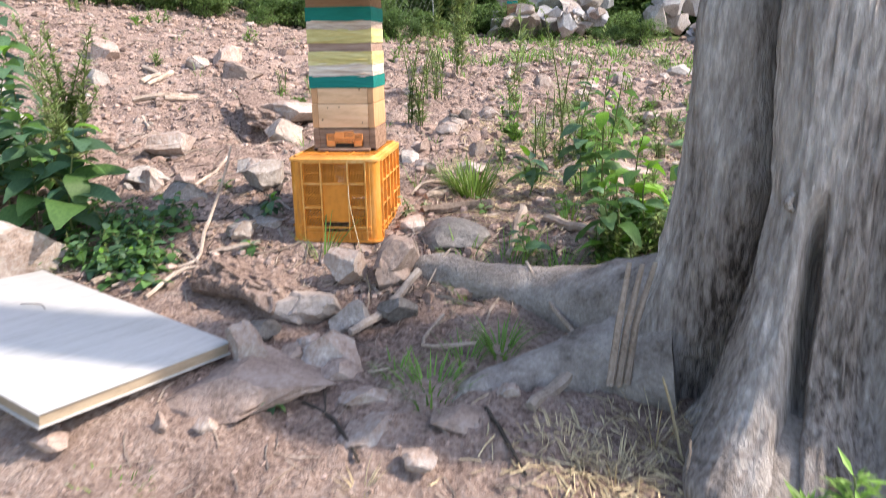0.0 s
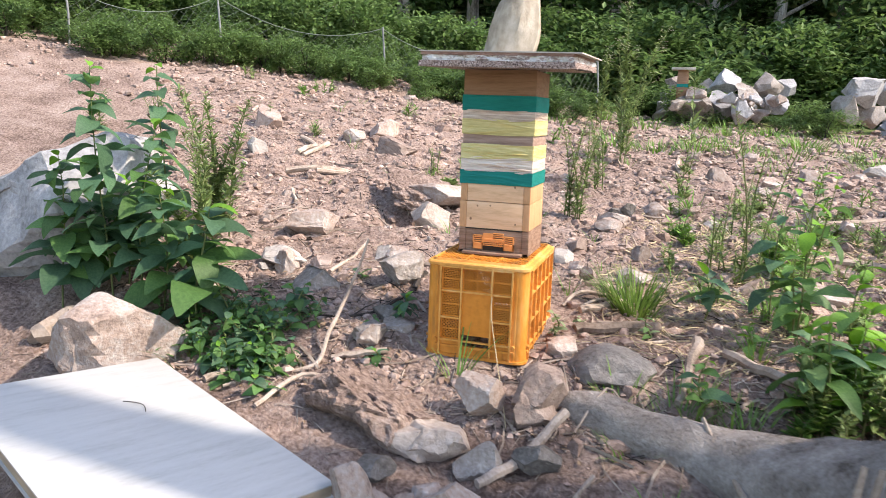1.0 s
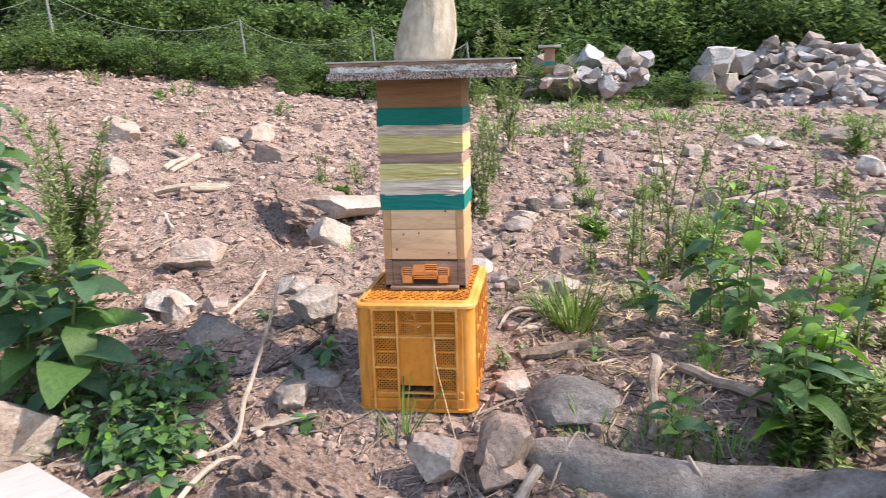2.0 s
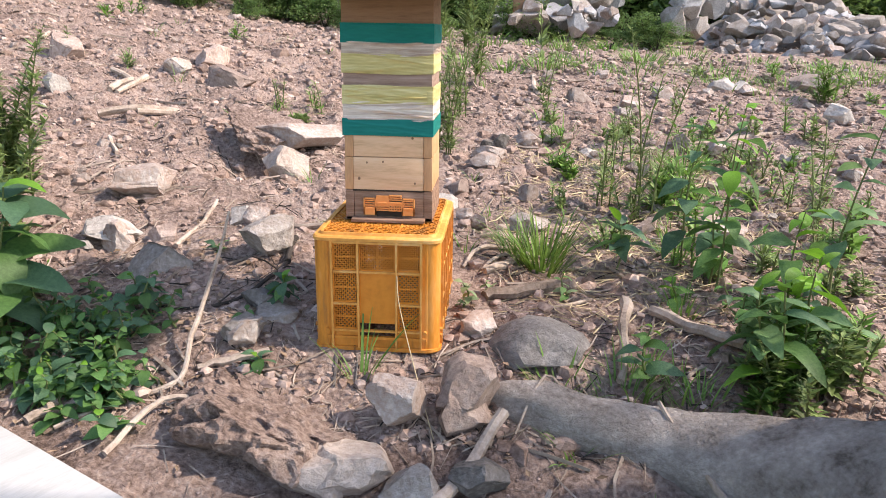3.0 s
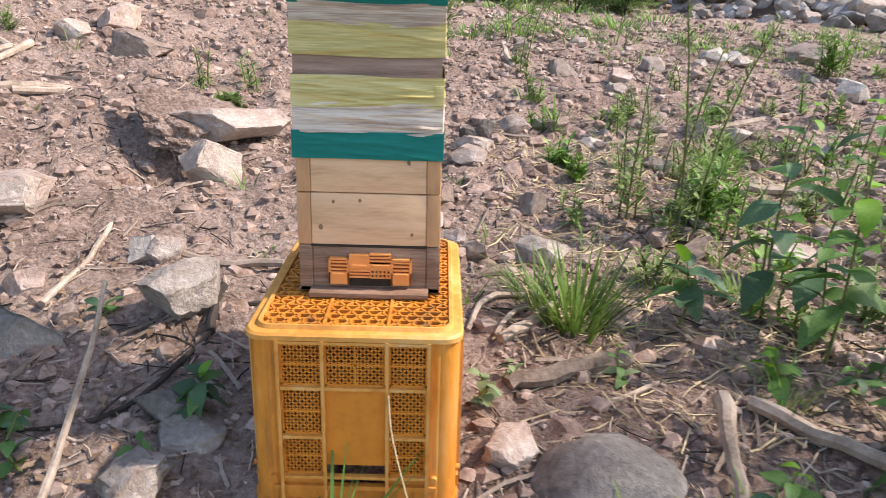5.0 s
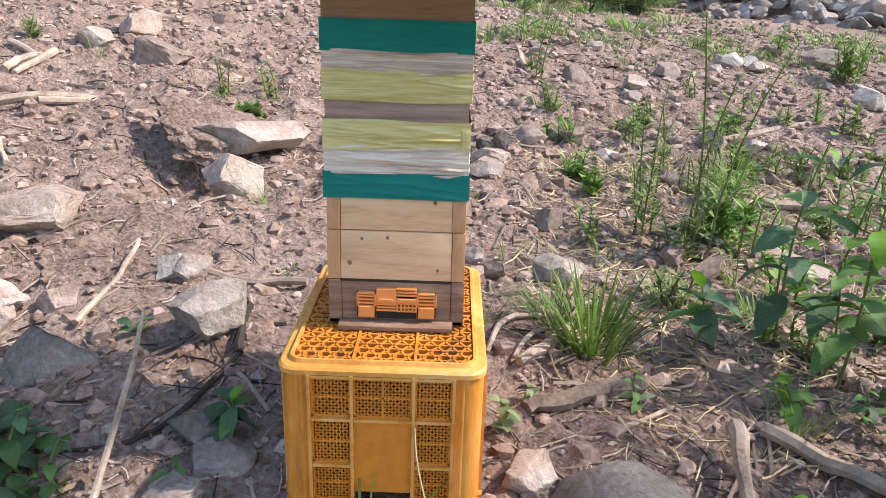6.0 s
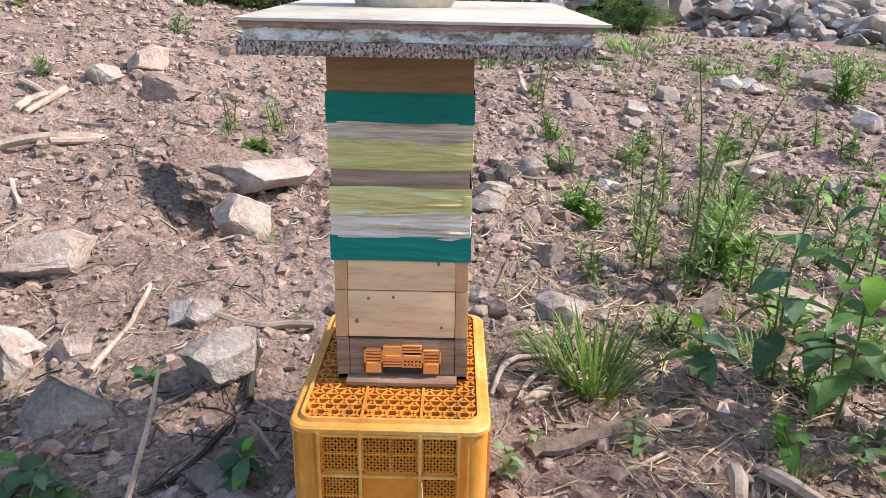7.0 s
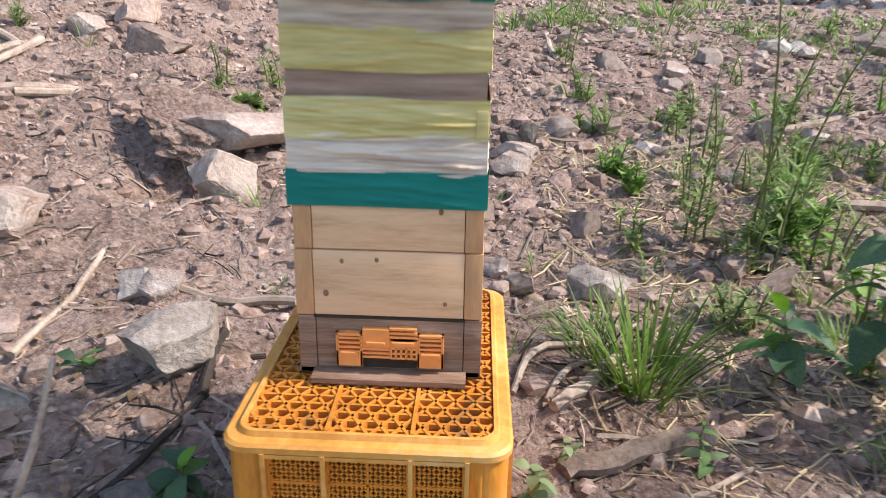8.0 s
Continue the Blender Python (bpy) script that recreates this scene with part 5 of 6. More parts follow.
for i in range(3):
    x, y = 0.985 + 0.025 * i, -0.85 + 0.012 * i
    z = ground_z(x, y) + 0.05
    bm = bmesh.new()
    tube(bm, [(0, 0, 0), (0.02, 0.03, 0.17), (0.045 + 0.012 * i, 0.06, 0.34)], [0.011, 0.010, 0.007], 8, 0.1)
    thing("cane", "dry grey cane leaning against the tree trunk", "cane", "canes leaning on the trunk", (x, y, z), bm, TWIG)
bm = bmesh.new()
tube(bm, smooth_line([(0, 0, 0.20), (0.01, -0.03, 0.13), (0.05, -0.10, 0.02), (0.10, -0.20, -0.09), (0.13, -0.28, -0.13)]), 0.0015, 5)
thing("straw", "thin white dry straw leaning on the crate", "straw", at=(0.065, -0.012, 0.0), data=bm, mat=STRAW)


def litter(count, seed, spot, length, name, label, mat, r=0.0018):
    """Fine fallen twigs and straw, joined."""
    rnd = random.Random(seed)
    verts, faces = [], []
    for _ in range(count):
        x, y = spot(rnd)
        if not clear_of_crate(x, y, 0.0):
            continue
        a, ln = rnd.uniform(0, 6.28), length * rnd.uniform(0.4, 1.5)
        rr = r * rnd.uniform(0.5, 1.5) * (1 + 0.2 * max(0, y))
        b = len(verts)
        bend = rnd.uniform(-0.3, 0.3)
        for k in (0, 0.5, 1):
            px, py = x + math.cos(a + bend * k) * ln * k, y + math.sin(a + bend * k) * ln * k
            z = ground_z(px, py) + rr + 0.004
            for q in range(3):
                an = q * 2.094
                verts.append((px - math.sin(a) * rr * math.cos(an), py + math.cos(a) * rr * math.cos(an), z + rr * math.sin(an)))
        for k in (0, 3):
            for q in range(3):
                faces.append((b + k + q, b + k + (q + 1) % 3, b + k + 3 + (q + 1) % 3, b + k + 3 + q))
    me = bpy.data.meshes.new(name)
    me.from_pydata(verts, [], faces)
    me.materials.append(mat)
    return tagged(new(name, me), label, "litter", kind="stuff")


litter(2600, 51, field_spot, 0.07, "twig_litter", "fine dry twigs scattered on the field", TWIG)
litter(330, 56, field_spot, 0.17, "stick_litter", "weathered broken sticks scattered on the field", TWIG, 0.0038)
litter(500, 52, front_spot, 0.09, "twig_litter", "fine dry twigs scattered round the tree's foot", TWIG)
litter(1200, 53, field_spot, 0.08, "dark_litter", "fine dark twigs scattered on the field", TWIG_DARK)
litter(1700, 54, lambda q: (q.uniform(0.35, 1.8), q.uniform(0.2, 2.4)), 0.09, "straw_litter", "dry grass straw lying among the weeds", STRAW)
litter(420, 55, lambda q: (q.gauss(0.98, 0.14), q.gauss(-1.16, 0.12)), 0.05, "straw_litter", "dead straw at the tree's foot", STRAW)

# ---- broad-leaved weeds ----
DARKS = (LEAF, LEAF_DARK, LEAF_DARK)
# pale leaf, its colour raised further to look sunlit
SUNLIT_PALE_BLADE = material("sunlit_pale_leaf", ((0.135, 0.27, 0.108), (0.2295, 0.378, 0.1755)), 20, 90, 0.45, 0.2, 40, by_object=0.2, through_light=0.3)
L1 = "tall leafy green weed beside a grey boulder"
broad_plant(*(-1.499, -0.021), 0.95, 46, 0.20, 1, L1, DARKS, (-0.05, 0))
broad_plant(*(-1.383, 0.031), 0.72, 38, 0.20, 2, L1, DARKS, (0.1, 0))
broad_plant(*(-1.047, -0.070), 0.46, 24, 0.25, 3, "weed with very large drooping green leaves", (LEAF, LEAF_DARK), (0.08, 0))
broad_plant(*(-1.695, -0.052), 0.62, 34, 0.20, 4, L1, DARKS, (-0.1, 0.1))
broad_plant(*(-1.239, -0.019), 0.5, 28, 0.21, 5, L1, DARKS)
broad_plant(*(-1.640, 0.027), 0.40, 28, 0.20, 41, L1, DARKS)
broad_plant(*(-1.535, 0.144), 0.45, 28, 0.20, 42, L1, DARKS)
broad_plant(*(-1.504, 0.331), 0.9, 34, 0.19, 6, "tall leafy green weed at the field's edge", DARKS)
L2 = "upright leafy green weed at the edge of the field"
broad_plant(*(1.068, 0.488), 0.62, 16, 0.15, 7, L2, (LEAF, LEAF_YOUNG, LEAF), (0.06, 0))
broad_plant(*(0.998, 0.724), 0.58, 14, 0.14, 8, L2, (LEAF, LEAF, LEAF_DARK), (0.1, 0))
broad_plant(*(1.112, 0.681), 0.60, 14, 0.16, 11, L2, (LEAF, LEAF_DARK, LEAF), (0.12, 0))
broad_plant(*(0.772, 0.645), 0.20, 10, 0.17, 12, "small leafy weed in the grass", DARKS, bare=0.4, young=1)
broad_plant(*(1.061, 0.544), 0.34, 12, 0.13, 13, "small leafy weed in the grass", (LEAF, LEAF_DARK), bare=0.3)
broad_plant(*(1.179, 0.174), 0.40, 16, 0.20, 14, "weed with long pointed bright leaves", (LEAF, LEAF_YOUNG), (0.05, 0), bare=0.1, young=3, side=0.8)
broad_plant(*(-0.33, 0.20), 0.11, 14, 0.10, 16, "small seedling with one bright leaf", (LEAF_DARK, LEAF_DARK, LEAF), bare=0.5, young=2)
broad_plant(*(-0.663, 0.537), 0.05, 4, 0.07, 17, "small seedling by a stick", (LEAF_DARK, LEAF), bare=0.5, young=0)
broad_plant(*(0.051, -0.974), 0.05, 5, 0.085, 18, "small seedling with glossy round leaves", (LEAF, LEAF_DARK), bare=0.4, young=0)
broad_plant(*(-0.570, -1.108), 0.06, 6, 0.06, 19, "small bright seedling under the panel", (LEAF_YOUNG,), bare=0.3, young=2)
broad_plant(*(0.750, -0.047), 0.16, 12, 0.10, 21, "low leafy weed by a surface root", (LEAF, LEAF_DARK), bare=0.1)
broad_plant(*(1.081, -0.071), 0.34, 11, 0.20, 31, "weed with long pointed bright leaves", (LEAF, LEAF_DARK, LEAF_YOUNG), bare=0.1, young=3, side=0.7)
LP = "weed with broad pointed leaves among dry stalks"
broad_plant(1.06, 0.02, 0.26, 11, 0.18, 51, LP, (LEAF, SUNLIT_PALE_BLADE, SUNLIT_PALE_BLADE), (-0.05, -0.1), bare=0.15, young=2, side=0.85)
broad_plant(1.20, 0.06, 0.30, 12, 0.18, 52, LP, (SUNLIT_PALE_BLADE, SUNLIT_PALE_BLADE, LEAF_YOUNG), (0.0, -0.1), bare=0.12, young=3, side=0.75)
broad_plant(1.43, 0.45, 0.66, 15, 0.15, 54, L2, (LEAF, LEAF_DARK, SUNLIT_PALE_BLADE), (0.12, 0), bare=0.3)
broad_plant(0.92, 0.42, 0.10, 8, 0.09, 57, "low leafy weed by dry stalks", (LEAF_YOUNG, LEAF), bare=0.2)
PALE_LEAF = material("pale_leaf", ((0.16, 0.24, 0.11), (0.28, 0.36, 0.2)), 20, 90, 0.5, 0.2, 40, by_object=0.2, through_light=0.3)
broad_plant(*(0.241, 0.272), 0.10, 12, 0.05, 24, "small weed with rounded pale leaves", (PALE_LEAF,), bare=0.15, young=0, side=1.4)
broad_plant(*(0.317, 0.401), 0.05, 6, 0.045, 25, "small weed with rounded pale leaves", (PALE_LEAF,), bare=0.3, young=0, side=1.4)
broad_plant(*(0.564, 0.419), 0.10, 9, 0.05, 26, "small sprig of pale green leaves", (PALE_LEAF, LEAF), bare=0.1, young=1)


def on_board(x, y):
    u, v = (x + 1.025) * 0.9 + (y + 0.335) * -0.436, (x + 1.025) * -0.43 + (y + 0.335) * -0.9
    return -0.06 < u < 1.04 and -0.05 < v < 0.66


rnd = random.Random(76)
for i in range(34):
    x, y = rnd.gauss(-0.80, 0.17), rnd.gauss(-0.06, 0.12)
    if on_board(x, y):
        continue
    broad_plant(x, y, rnd.uniform(0.05, 0.14), 9, rnd.uniform(0.045, 0.08), 260 + i, "low ground weed with small round leaves", (LEAF, LEAF_DARK, LEAF), bare=0.15, young=1 if i % 4 == 0 else 0, side=1.2, group="low ground weeds")

for i in range(26):
    x, y = rnd.gauss(-0.66, 0.11), rnd.gauss(-0.24, 0.10)
    if on_board(x, y) or x > -0.50:
        continue
    broad_plant(x, y, rnd.uniform(0.04, 0.11), 9, rnd.uniform(0.05, 0.085), 220 + i, "low ground weed with small round leaves", (LEAF, LEAF_DARK, LEAF), bare=0.15, young=1 if i % 5 == 0 else 0, side=1.2, group="low ground weeds")

rnd = random.Random(77)
for i in range(20):
    a, b = rnd.random(), rnd.random()
    p0 = Vector((*(-0.912, -0.364), 0)).lerp(Vector((*(-0.551, -0.104), 0)), a)
    p = p0 + Vector((-0.18, 0.30, 0)) * b
    if on_board(p.x, p.y):
        continue
    broad_plant(p.x, p.y, rnd.uniform(0.05, 0.12), 8, rnd.uniform(0.06, 0.09), 300 + i, "low ground weed with small round leaves", (LEAF, LEAF_DARK), bare=0.15, young=1 if i % 3 == 0 else 0, side=1.3, group="low ground weeds")

for i in range(10):
    x, y = (-0.736, -0.170)
    x, y = x + rnd.gauss(0, 0.17), y + rnd.gauss(0, 0.14)
    if on_board(x, y):
        continue
    broad_plant(x, y, rnd.uniform(0.05, 0.13), 8, rnd.uniform(0.05, 0.085), 340 + i, "low ground weed with small round leaves", (LEAF, LEAF_DARK), bare=0.15, young=1 if i % 4 == 0 else 0, side=1.3, group="low ground weeds")

rnd = random.Random(78)
for i in range(12):
    x, y = (1.25, 0.22)
    x, y = x + rnd.gauss(0, 0.20), y + rnd.gauss(0, 0.16)
    broad_plant(x, y, rnd.uniform(0.05, 0.11), 8, rnd.uniform(0.055, 0.10), 380 + i, "low green weed among dry stalks", (LEAF, LEAF_DARK), bare=0.1, young=1 if i % 3 == 0 else 0, side=0.9, group="low weeds among dry stalks")

# ---- narrow-leaved weeds ----
W1, W2 = "thin tall weed with narrow leaves", "feathery green weed with fine leaves"
spike_weed(*(-1.604, 0.857), 0.74, 330, 0.075, 1, W2, stems=7, flowers=4, width=0.3)
spike_weed(*(-1.324, 0.346), 0.50, 260, 0.075, 2, W2, stems=5, width=0.3)
spike_weed(*(-1.896, 1.139), 0.70, 150, 0.08, 3, W2, stems=4, flowers=6)
spike_weed(*(0.954, 1.309), 0.80, 150, 0.06, 4, W1, stems=3)
spike_weed(*(0.847, 1.463), 0.40, 110, 0.06, 5, W1, stems=3)
spike_weed(*(1.092, 1.408), 0.26, 130, 0.09, 6, W2, stems=5, mat=GRASS)
spike_weed(*(-0.000, 2.180), 0.66, 260, 0.06, 7, "grey-green bushy weed behind the hive", stems=6)
spike_weed(*(0.046, 3.040), 0.60, 220, 0.06, 8, "grey-green bushy weed behind the hive", stems=5)
spike_weed(*(-0.040, 6.346), 1.45, 260, 0.14, 9, "tall weed with small white flowers", stems=3, flowers=22)
spike_weed(0.15, 4.25, 1.12, 260, 0.09, 70, "tall weed with small white flowers", stems=4, flowers=16)
spike_weed(*(-0.348, 6.819), 0.95, 160, 0.12, 10, "tall weed with small white flowers", stems=3, flowers=22)
spike_weed(*(0.696, 5.493), 0.80, 120, 0.16, 11, W1, stems=1)
spike_weed(*(1.748, 1.376), 0.5, 120, 0.06, 12, W1, stems=3)
spike_weed(*(-1.029, 2.565), 0.20, 60, 0.05, 13, "small green weed in the field", stems=3)
spike_weed(*(-0.791, 2.712), 0.20, 60, 0.06, 14, "small green weed in the field", stems=3, mat=GRASS)
spike_weed(*(-0.854, 2.378), 0.06, 70, 0.06, 15, "low clover-like weed in the field", stems=6, width=0.7)
spike_weed(*(2.258, 3.301), 0.25, 60, 0.07, 16, W1, stems=2, mat=GRASS)
spike_weed(*(1.679, 2.150), 0.16, 60, 0.06, 17, W1, stems=2)
spike_weed(*(2.946, 4.403), 0.35, 160, 0.09, 18, "yellowish bushy weed beyond the field", stems=6, mat=GRASS)
spike_weed(*(0.974, 2.004), 0.45, 140, 0.05, 19, W1, stems=3)
spike_weed(*(0.689, 3.870), 0.55, 120, 0.07, 20, W1, stems=2)
spike_weed(*(-3.291, 2.561), 0.25, 90, 0.07, 22, W2, stems=4)
spike_weed(*(-3.604, 2.157), 0.35, 120, 0.08, 23, W2, stems=4, flowers=5)
rnd = random.Random(88)
for i in range(56):
    a, b = rnd.random(), rnd.random()
    x, y = 0.6 + (1.2 + 0.6 * b) * a, 0.5 + 2.6 * b
    spike_weed(x, y, rnd.uniform(0.06, 0.24), 50, rnd.uniform(0.04, 0.07), 400 + i, "low mixed weed among dry grass", stems=3, mat=rnd.choice((WEED, WEED, GRASS)), group="low weeds among dry grass", width=rnd.choice((0.2, 0.3, 0.5)))
for i in range(30):
    y = 1.5 + 6 * rnd.random()
    x = rnd.uniform(-0.9 * y, 0.8 * y)
    spike_weed(x, y, rnd.uniform(0.06, 0.2), 40, rnd.uniform(0.05, 0.09), 500 + i, "small green weed in the field", stems=3, mat=rnd.choice((WEED, GRASS)), group="small field weeds", width=0.3)
for i in range(11):
    spike_weed(rnd.gauss(1.22, 0.12), rnd.gauss(0.0, 0.09), rnd.uniform(0.08, 0.2), 80, rnd.uniform(0.04, 0.06), 560 + i, "feathery low weed among broad leaves", stems=4, mat=rnd.choice((GRASS, WEED, GRASS_DARK)), group="feathery low weeds", width=0.4)
# ---- grass ----
tuft(*(0.502, 0.660), 170, 0.21, 0.09, 0.009, 1, "dense tuft of dark green grass by a root", GRASS_MIXED, droop=0.6)
tuft(*(0.413, 0.751), 50, 0.17, 0.07, 0.007, 2, "tuft of dark green grass by a root", GRASS_DARK, droop=0.9)
tuft(*(0.709, 2.608), 26, 0.22, 0.05, 0.009, 3, "tuft of tall grass in the field")
tuft(*(0.611, 3.081), 16, 0.18, 0.04, 0.008, 4, "tuft of tall grass in the field")
tuft(*(0.306, 1.224), 5, 0.14, 0.015, 0.007, 5, "single grass sprout in bare soil")
tuft(*(0.210, 1.685), 6, 0.14, 0.015, 0.006, 6, "single grass sprout in bare soil")
tuft(*(1.254, 1.838), 60, 0.26, 0.08, 0.007, 7, "tuft of bright grass among weeds")
tuft(*(-0.022, -0.102), 12, 0.24, 0.03, 0.008, 8, "thin grass tuft before the crate", droop=0.6)
tuft(*(0.672, -0.599), 46, 0.13, 0.05, 0.010, 9, "spiky dark green grass tuft on a root")
tuft(*(0.476, -0.841), 60, 0.12, 0.10, 0.007, 10, "dark grass tuft on bare soil")
tuft(*(0.364, -0.763), 30, 0.09, 0.06, 0.006, 11, "dark grass tuft on bare soil")
tuft(*(0.561, -0.678), 30, 0.12, 0.05, 0.006, 12, "dark grass tuft on bare soil")
spike_weed(1.35, -1.60, 0.34, 420, 0.10, 40, "bright ferny weed at the tree's foot", stems=7, mat=GRASS)
tuft(1.37, -1.65, 60, 0.15, 0.11, 0.009, 13, "bright fresh grass at the tree's foot")
tuft(*(-0.225, -1.353), 60, 0.04, 0.10, 0.006, 14, "patch of short sparse grass")
tuft(*(1.096, -0.963), 40, 0.17, 0.05, 0.004, 15, "dead straw-coloured grass against the trunk", STRAW)
tuft(*(0.852, -1.085), 90, 0.07, 0.13, 0.004, 16, "dead straw-coloured grass at the tree's foot", STRAW)
tuft(*(0.976, -1.114), 60, 0.09, 0.09, 0.004, 17, "dead straw-coloured grass at the tree's foot", STRAW)
tuft(*(0.363, -1.261), 22, 0.09, 0.03, 0.005, 18, "stub of dead straw-coloured stems", STRAW)
tuft(*(0.548, -0.278), 30, 0.10, 0.06, 0.007, 19, "green grass tuft on a surface root")
tuft(*(-0.982, -0.170), 40, 0.14, 0.15, 0.006, 20, "sparse grass under leafy weeds")
for i, (x, y) in enumerate(((0.682, -0.119), (0.845, -0.072), (0.519, -0.097), (0.882, -0.134), (0.737, -0.063), (0.943, 0.387), (1.007, 0.846), (1.059, 1.158), (0.783, 0.970), (1.026, 0.867), (1.204, 1.947), (1.404, 1.541))):
    tuft(x, y, 30, 0.13, 0.07, 0.006, 60 + i, "loose tuft of fine grass among weeds", group="fine grass among weeds", droop=0.7)
rnd = random.Random(98)
for i in range(30):
    x, y = rnd.uniform(0.55, 1.7), rnd.uniform(0.5, 2.4)
    tuft(x, y, 24, rnd.uniform(0.06, 0.13), 0.09, 0.004, 640 + i, "thin mat of low grass among weeds", rnd.choice((GRASS, WEED, WEED, STRAW)), group="low grass among weeds", droop=1.2)
rnd = random.Random(99)
for i in range(40):
    y = 0.5 + 5 * rnd.random()
    x = rnd.uniform(-0.2 - 0.6 * y, 1.0 + 0.7 * y) if rnd.random() < 0.75 else rnd.uniform(-2.6, -1.2)
    if clear_of_crate(x, y, 0.1):
        tuft(x, y, 8, rnd.uniform(0.05, 0.16), 0.03, 0.006, 700 + i, "small grass sprout in bare soil", group="small grass sprouts")


# ---- scrub, fence and woods beyond the field ----
def leaf_cloud(seed, n, centres, leaf, flat=0.7):
    rnd = random.Random(seed)
    bm = bmesh.new()
    for _ in range(n):
        c, r = rnd.choice(centres)
        d = Vector((rnd.gauss(0, 1), rnd.gauss(0, 1), rnd.gauss(0, 1))).normalized() * r * rnd.uniform(0.55, 1.08)
        p = Vector(c) + Vector((d.x, d.y, d.z * flat))
        small_leaf(bm, p, Vector((rnd.uniform(-1, 1), rnd.uniform(-1, 1), rnd.uniform(-0.7, 0.5))), Vector((rnd.uniform(-0.4, 0.4), rnd.uniform(-0.4, 0.4), 1)), leaf * rnd.uniform(0.6, 1.3), leaf * rnd.uniform(0.35, 0.7))
    return bm


def make_bush(seed, mat):
    rnd = random.Random(seed)
    cs = [((rnd.gauss(0, 0.42), rnd.gauss(0, 0.3), rnd.uniform(0.1, 0.85)), rnd.uniform(0.16, 0.36)) for _ in range(20)]
    b = thing("bush", "dense wild green bush at the field's edge", "bush", "bushes along the field's edge")
    bm = bmesh.new()
    for k in range(5):
        c = cs[k][0]
        tube(bm, [(0, 0, -0.1), (c[0] * 0.4, c[1] * 0.4, c[2] * 0.6), c], [0.02, 0.014, 0.006], 6)
    part("branch", bm, TWIG_DARK, b)
    part("foliage", leaf_cloud(seed, 2600, cs, 0.085), mat, b, smooth=False)
    return b


def make_tree(seed):
    rnd = random.Random(seed)
    t = thing("tree", "dark leafy forest tree beyond the field", "tree", "forest trees")
    bm = bmesh.new()
    tube(bm, [(0, 0, -0.5), (0.05, 0, 2), (0, 0.1, 4), (0.1, 0, 7)], [0.17, 0.14, 0.10, 0.03], 9, 0.1)
    part("trunk", bm, BARK, t)
    cs = []
    for k in range(26):
        h = rnd.uniform(0.6, 8.2)
        r = (1.9 if h < 5 else 1.9 * (9.4 - h) / 4.4)
        a = rnd.uniform(0, 6.28)
        q = rnd.uniform(0.2, 1)
        c = (math.cos(a) * r * q, math.sin(a) * r * q, h)
        cs.append((c, rnd.uniform(0.45, 0.95)))
        if k < 9:
            bm = bmesh.new()
            tube(bm, [(0, 0, h * 0.75), (c[0] * 0.5, c[1] * 0.5, h * 0.9), c], [0.05, 0.035, 0.012], 6)
            part("limb", bm, BARK, t)
    part("crown", leaf_cloud(seed, 5200, cs, 0.24, 0.75), WOODS, t, smooth=False)
    return t


rnd = random.Random(61)
bushes = [make_bush(900 + i, m) for i, m in enumerate((SCRUB, WOODS, SCRUB, SCRUB))]
spots = []
# band behind the crest of the field, from far left to the rock piles
E0, E1, E2 = Vector((*(-7.296, 3.055), 0)), Vector((*(-4.574, 6.062), 0)), Vector((*(-2.555, 7.910), 0))
for i in range(96):
    t = i / 95
    dy = rnd.uniform(-0.6, 2.4)
    p = (E0.lerp(E1, t * 2) if t < 0.5 else E1.lerp(E2, t * 2 - 1)) + Vector((rnd.uniform(-0.4, 0.4), dy, 0))
    spots.append((p.x, p.y, rnd.uniform(0.3, 0.55) if dy < 1.0 else rnd.uniform(0.55, 1.1)))
for i in range(46):
    spots.append((rnd.uniform(-3.0, 10.5), rnd.uniform(13.5, 16.5), rnd.uniform(1.2, 2.3)))
F = [Vector((-5.40, 3.86, 1.65)), Vector((-2.69, 5.64, 1.43)), Vector((-0.64, 6.88, 1.22))]
for i in range(46):
    t = i / 45
    p = (F[0].lerp(F[1], t * 2) if t < 0.5 else F[1].lerp(F[2], t * 2 - 1)) + Vector((rnd.uniform(-0.3, 0.3), rnd.uniform(-0.1, 0.9), 0))
    spots.append((p.x, p.y, rnd.uniform(0.22, 0.5)))
for i in range(12):
    spots.append((rnd.uniform(-0.4, 1.6), rnd.uniform(9.5, 12.5), rnd.uniform(0.4, 0.75)))
for i in range(6):
    q = Vector((2.32, 9.38, 0.81))
    spots.append((q.x + rnd.uniform(-0.6, 0.5), q.y + rnd.uniform(-1, 2), rnd.uniform(0.3, 0.6)))
for i, (x, y, s) in enumerate(spots):
    m = pose(x, y, ground_z(x, y), 0, 0, rnd.uniform(0, 360))
    if i < 4:
        b = bushes[i]
        b.matrix_basis = m
    else:
        b = copy_thing(bushes[i % 4], m)
    b.scale = (s, s, s * rnd.uniform(0.8, 1.1))
for i in range(18):
    q = Vector((0.41, 6.44, 0.68)) + Vector((rnd.uniform(-1.4, 2.2), rnd.uniform(-1.2, 2.2), 0))
    tuft(q.x, q.y, 70, rnd.uniform(0.12, 0.3), 0.28, 0.012, 800 + i, "green grass at the far edge of the field", group="grass at the field's far edge")
for i in range(30):
    q = Vector((2.70, 5.58, 0.38)) + Vector((rnd.uniform(-1.6, 2.4), rnd.uniform(-1.0, 1.6), 0))
    tuft(q.x, q.y, 50, rnd.uniform(0.06, 0.18), 0.3, 0.010, 840 + i, "sparse grass before the rubble heap", group="sparse grass before the heap")

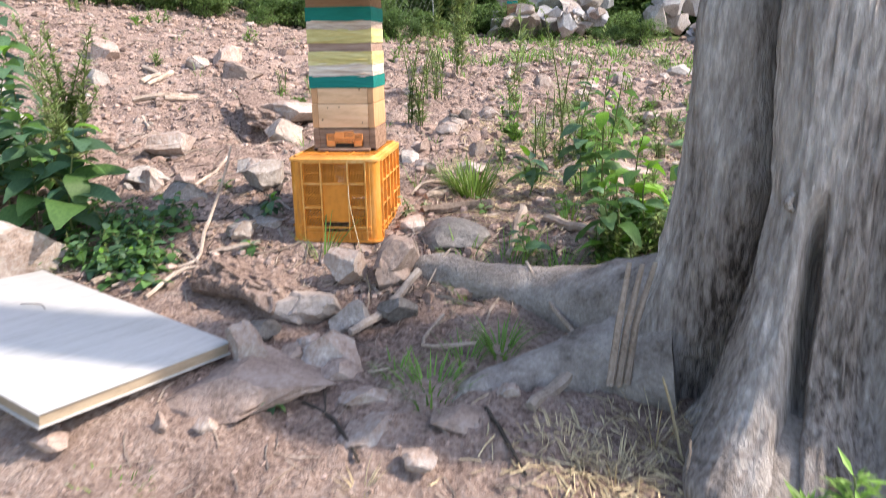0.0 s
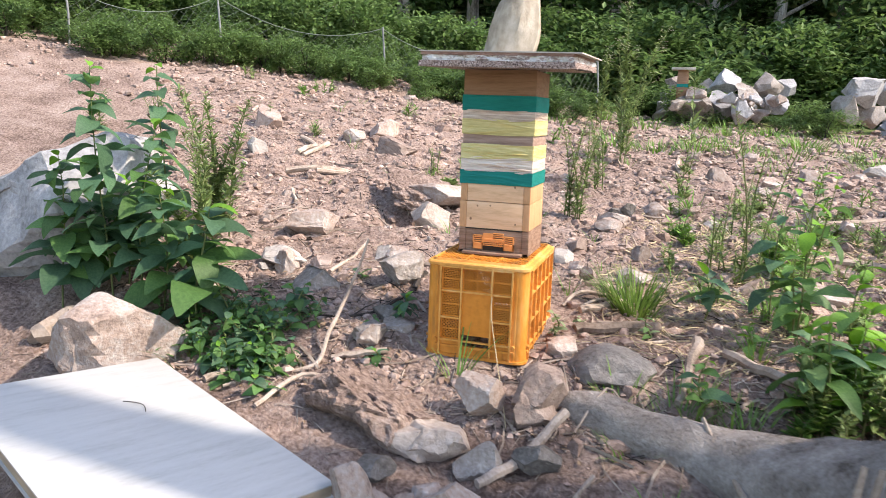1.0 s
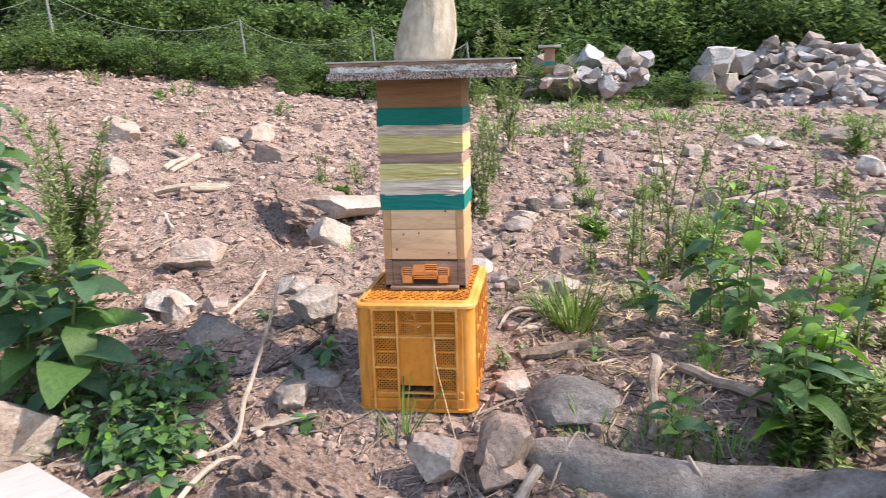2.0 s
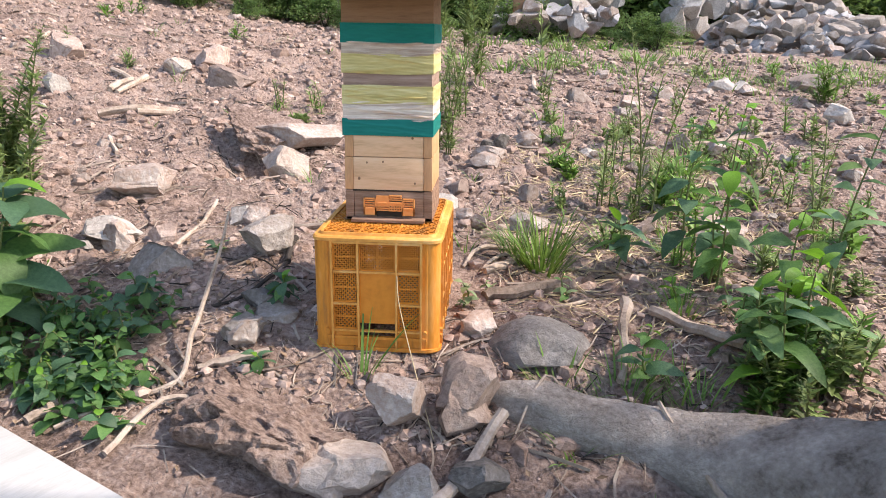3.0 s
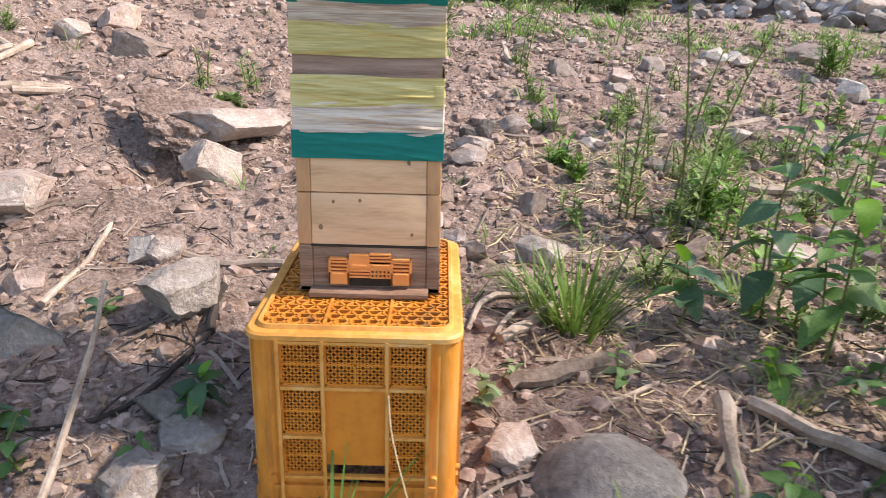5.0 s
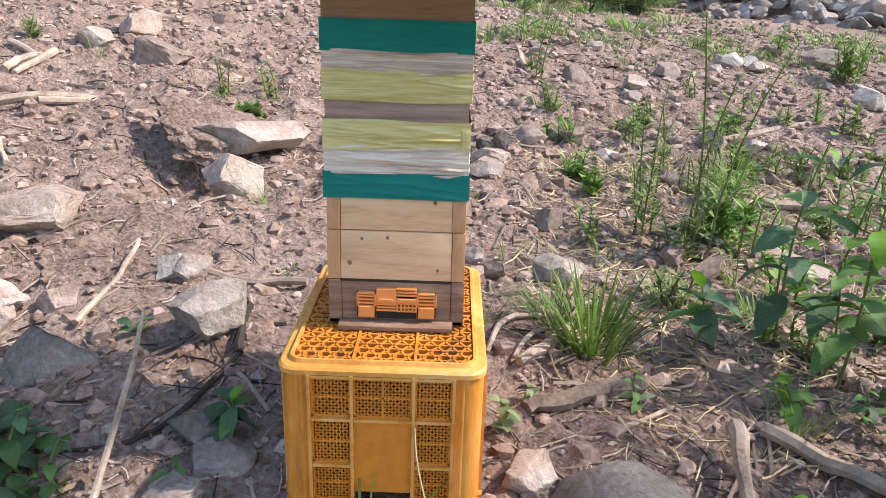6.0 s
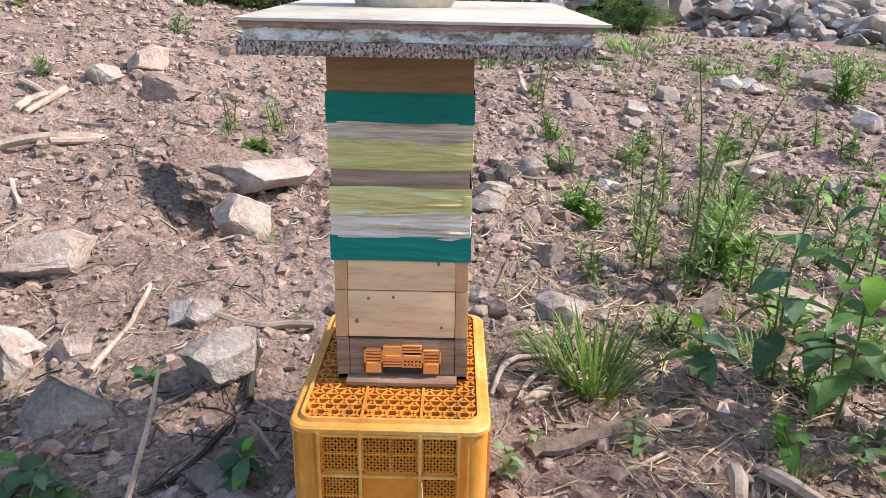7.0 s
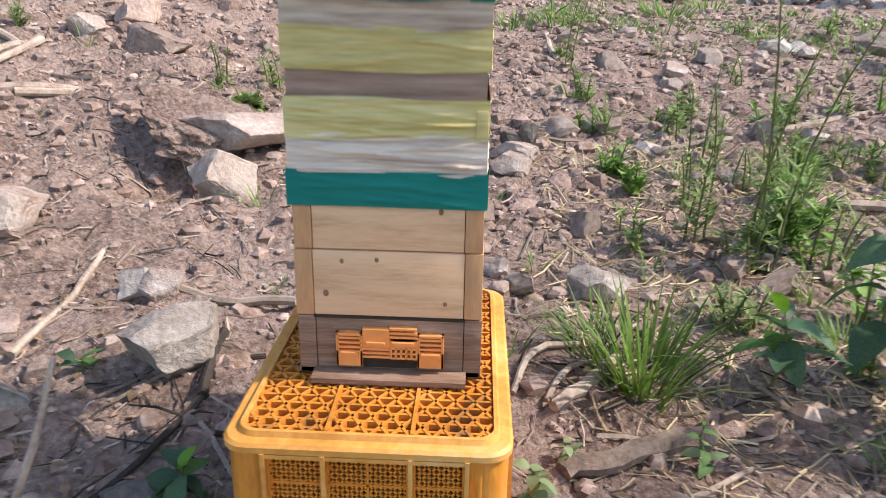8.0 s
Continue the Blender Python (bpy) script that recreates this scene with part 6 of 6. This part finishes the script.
trees = [make_tree(950 + i) for i in range(3)]
k = 0
for row, (y0, n, lo, hi) in enumerate(((17.0, 17, -17, 15), (20.0, 17, -20, 19), (24, 16, -24, 22), (29, 16, -28, 26))):
    for i in range(n):
        x = lo + (hi - lo) * (i + rnd.uniform(0.2, 0.8)) / n
        y = y0 + rnd.uniform(-1.2, 1.2) - max(0, -x - 6) * 0.55
        m = pose(x, y, ground_z(x, y), 0, 0, rnd.uniform(0, 360))
        if k < 3:
            t = trees[k]
            t.matrix_basis = m
        else:
            t = copy_thing(trees[k % 3], m)
        s = rnd.uniform(0.85, 1.25)
        t.scale = (s, s, s)
        k += 1


def build_fence():
    posts = [Vector((-5.75, 4.22, 1.70)), Vector((-4.54, 5.20, 1.71)), Vector((-2.88, 6.10, 1.46)), Vector((-1.50, 6.53, 1.36)), Vector((-0.54, 7.90, 1.25))]
    fence = thing("net_fence", "sagging rope net fence on thin grey posts at the field's edge", "fence")
    tops = []
    for p in posts:
        bm = bmesh.new()
        z0 = ground_z(p.x, p.y)
        top = p.z + 0.33
        tube(bm, [(p.x, p.y, z0 - 0.1), (p.x + 0.01, p.y, (z0 + top) / 2), (p.x - 0.02, p.y, top)], 0.012, 7)
        part("post", bm, GALV, fence)
        tops.append(Vector((p.x - 0.02, p.y, top - 0.02)))
    for a, b in zip(tops, tops[1:]):
        bm = bmesh.new()
        line = [a.lerp(b, i / 12) - Vector((0, 0, 0.22 * 4 * (i / 12) * (1 - i / 12))) for i in range(13)]
        tube(bm, line, 0.004, 5)
        part("top_rope", bm, ROPE, fence)
        bm = bmesh.new()
        n = 15
        for s in (-1, 1):
            for i in range(-8, n + 8):
                u0, u1 = i / n, (i + s * 6) / n
                pts = []
                for j in range(7):
                    u, v = u0 + (u1 - u0) * j / 6, j / 6
                    if 0 <= u <= 1:
                        q = a.lerp(b, u) - Vector((0, 0, 0.22 * 4 * u * (1 - u)))
                        pts.append(q - Vector((0, 0, 0.75 * v)))
                if len(pts) > 1:
                    tube(bm, pts, 0.0013, 3)
        part("net", bm, ROPE, fence)


build_fence()


# ---- dead leaves on the soil ----
DEAD_LEAF = material("dead_leaf", ((0.10, 0.065, 0.04), (0.22, 0.15, 0.10), (0.34, 0.26, 0.19)), 12, 70, 0.85, 0.2, by_island=0.4, spec=0.2)
rnd = random.Random(123)
bm = bmesh.new()
for i in range(900):
    if i % 2:
        x, y = rnd.gauss(-0.75, 0.32), rnd.gauss(0.1, 0.24)
    else:
        x, y = rnd.uniform(-1.3, 1.6), rnd.uniform(-0.5, 1.2)
    if clear_of_crate(x, y, 0.02):
        a = rnd.uniform(0, 6.28)
        ln = rnd.uniform(0.012, 0.04)
        small_leaf(bm, Vector((x, y, ground_z(x, y) + 0.008)), Vector((math.cos(a), math.sin(a), rnd.uniform(-0.1, 0.35))), Vector((rnd.uniform(-0.3, 0.3), rnd.uniform(-0.3, 0.3), 1)), ln, ln * rnd.uniform(0.35, 0.6))
thing("leaf_litter", "dry brown dead leaves scattered on the soil", "litter", data=bm, mat=DEAD_LEAF, kind="stuff", smooth=False)
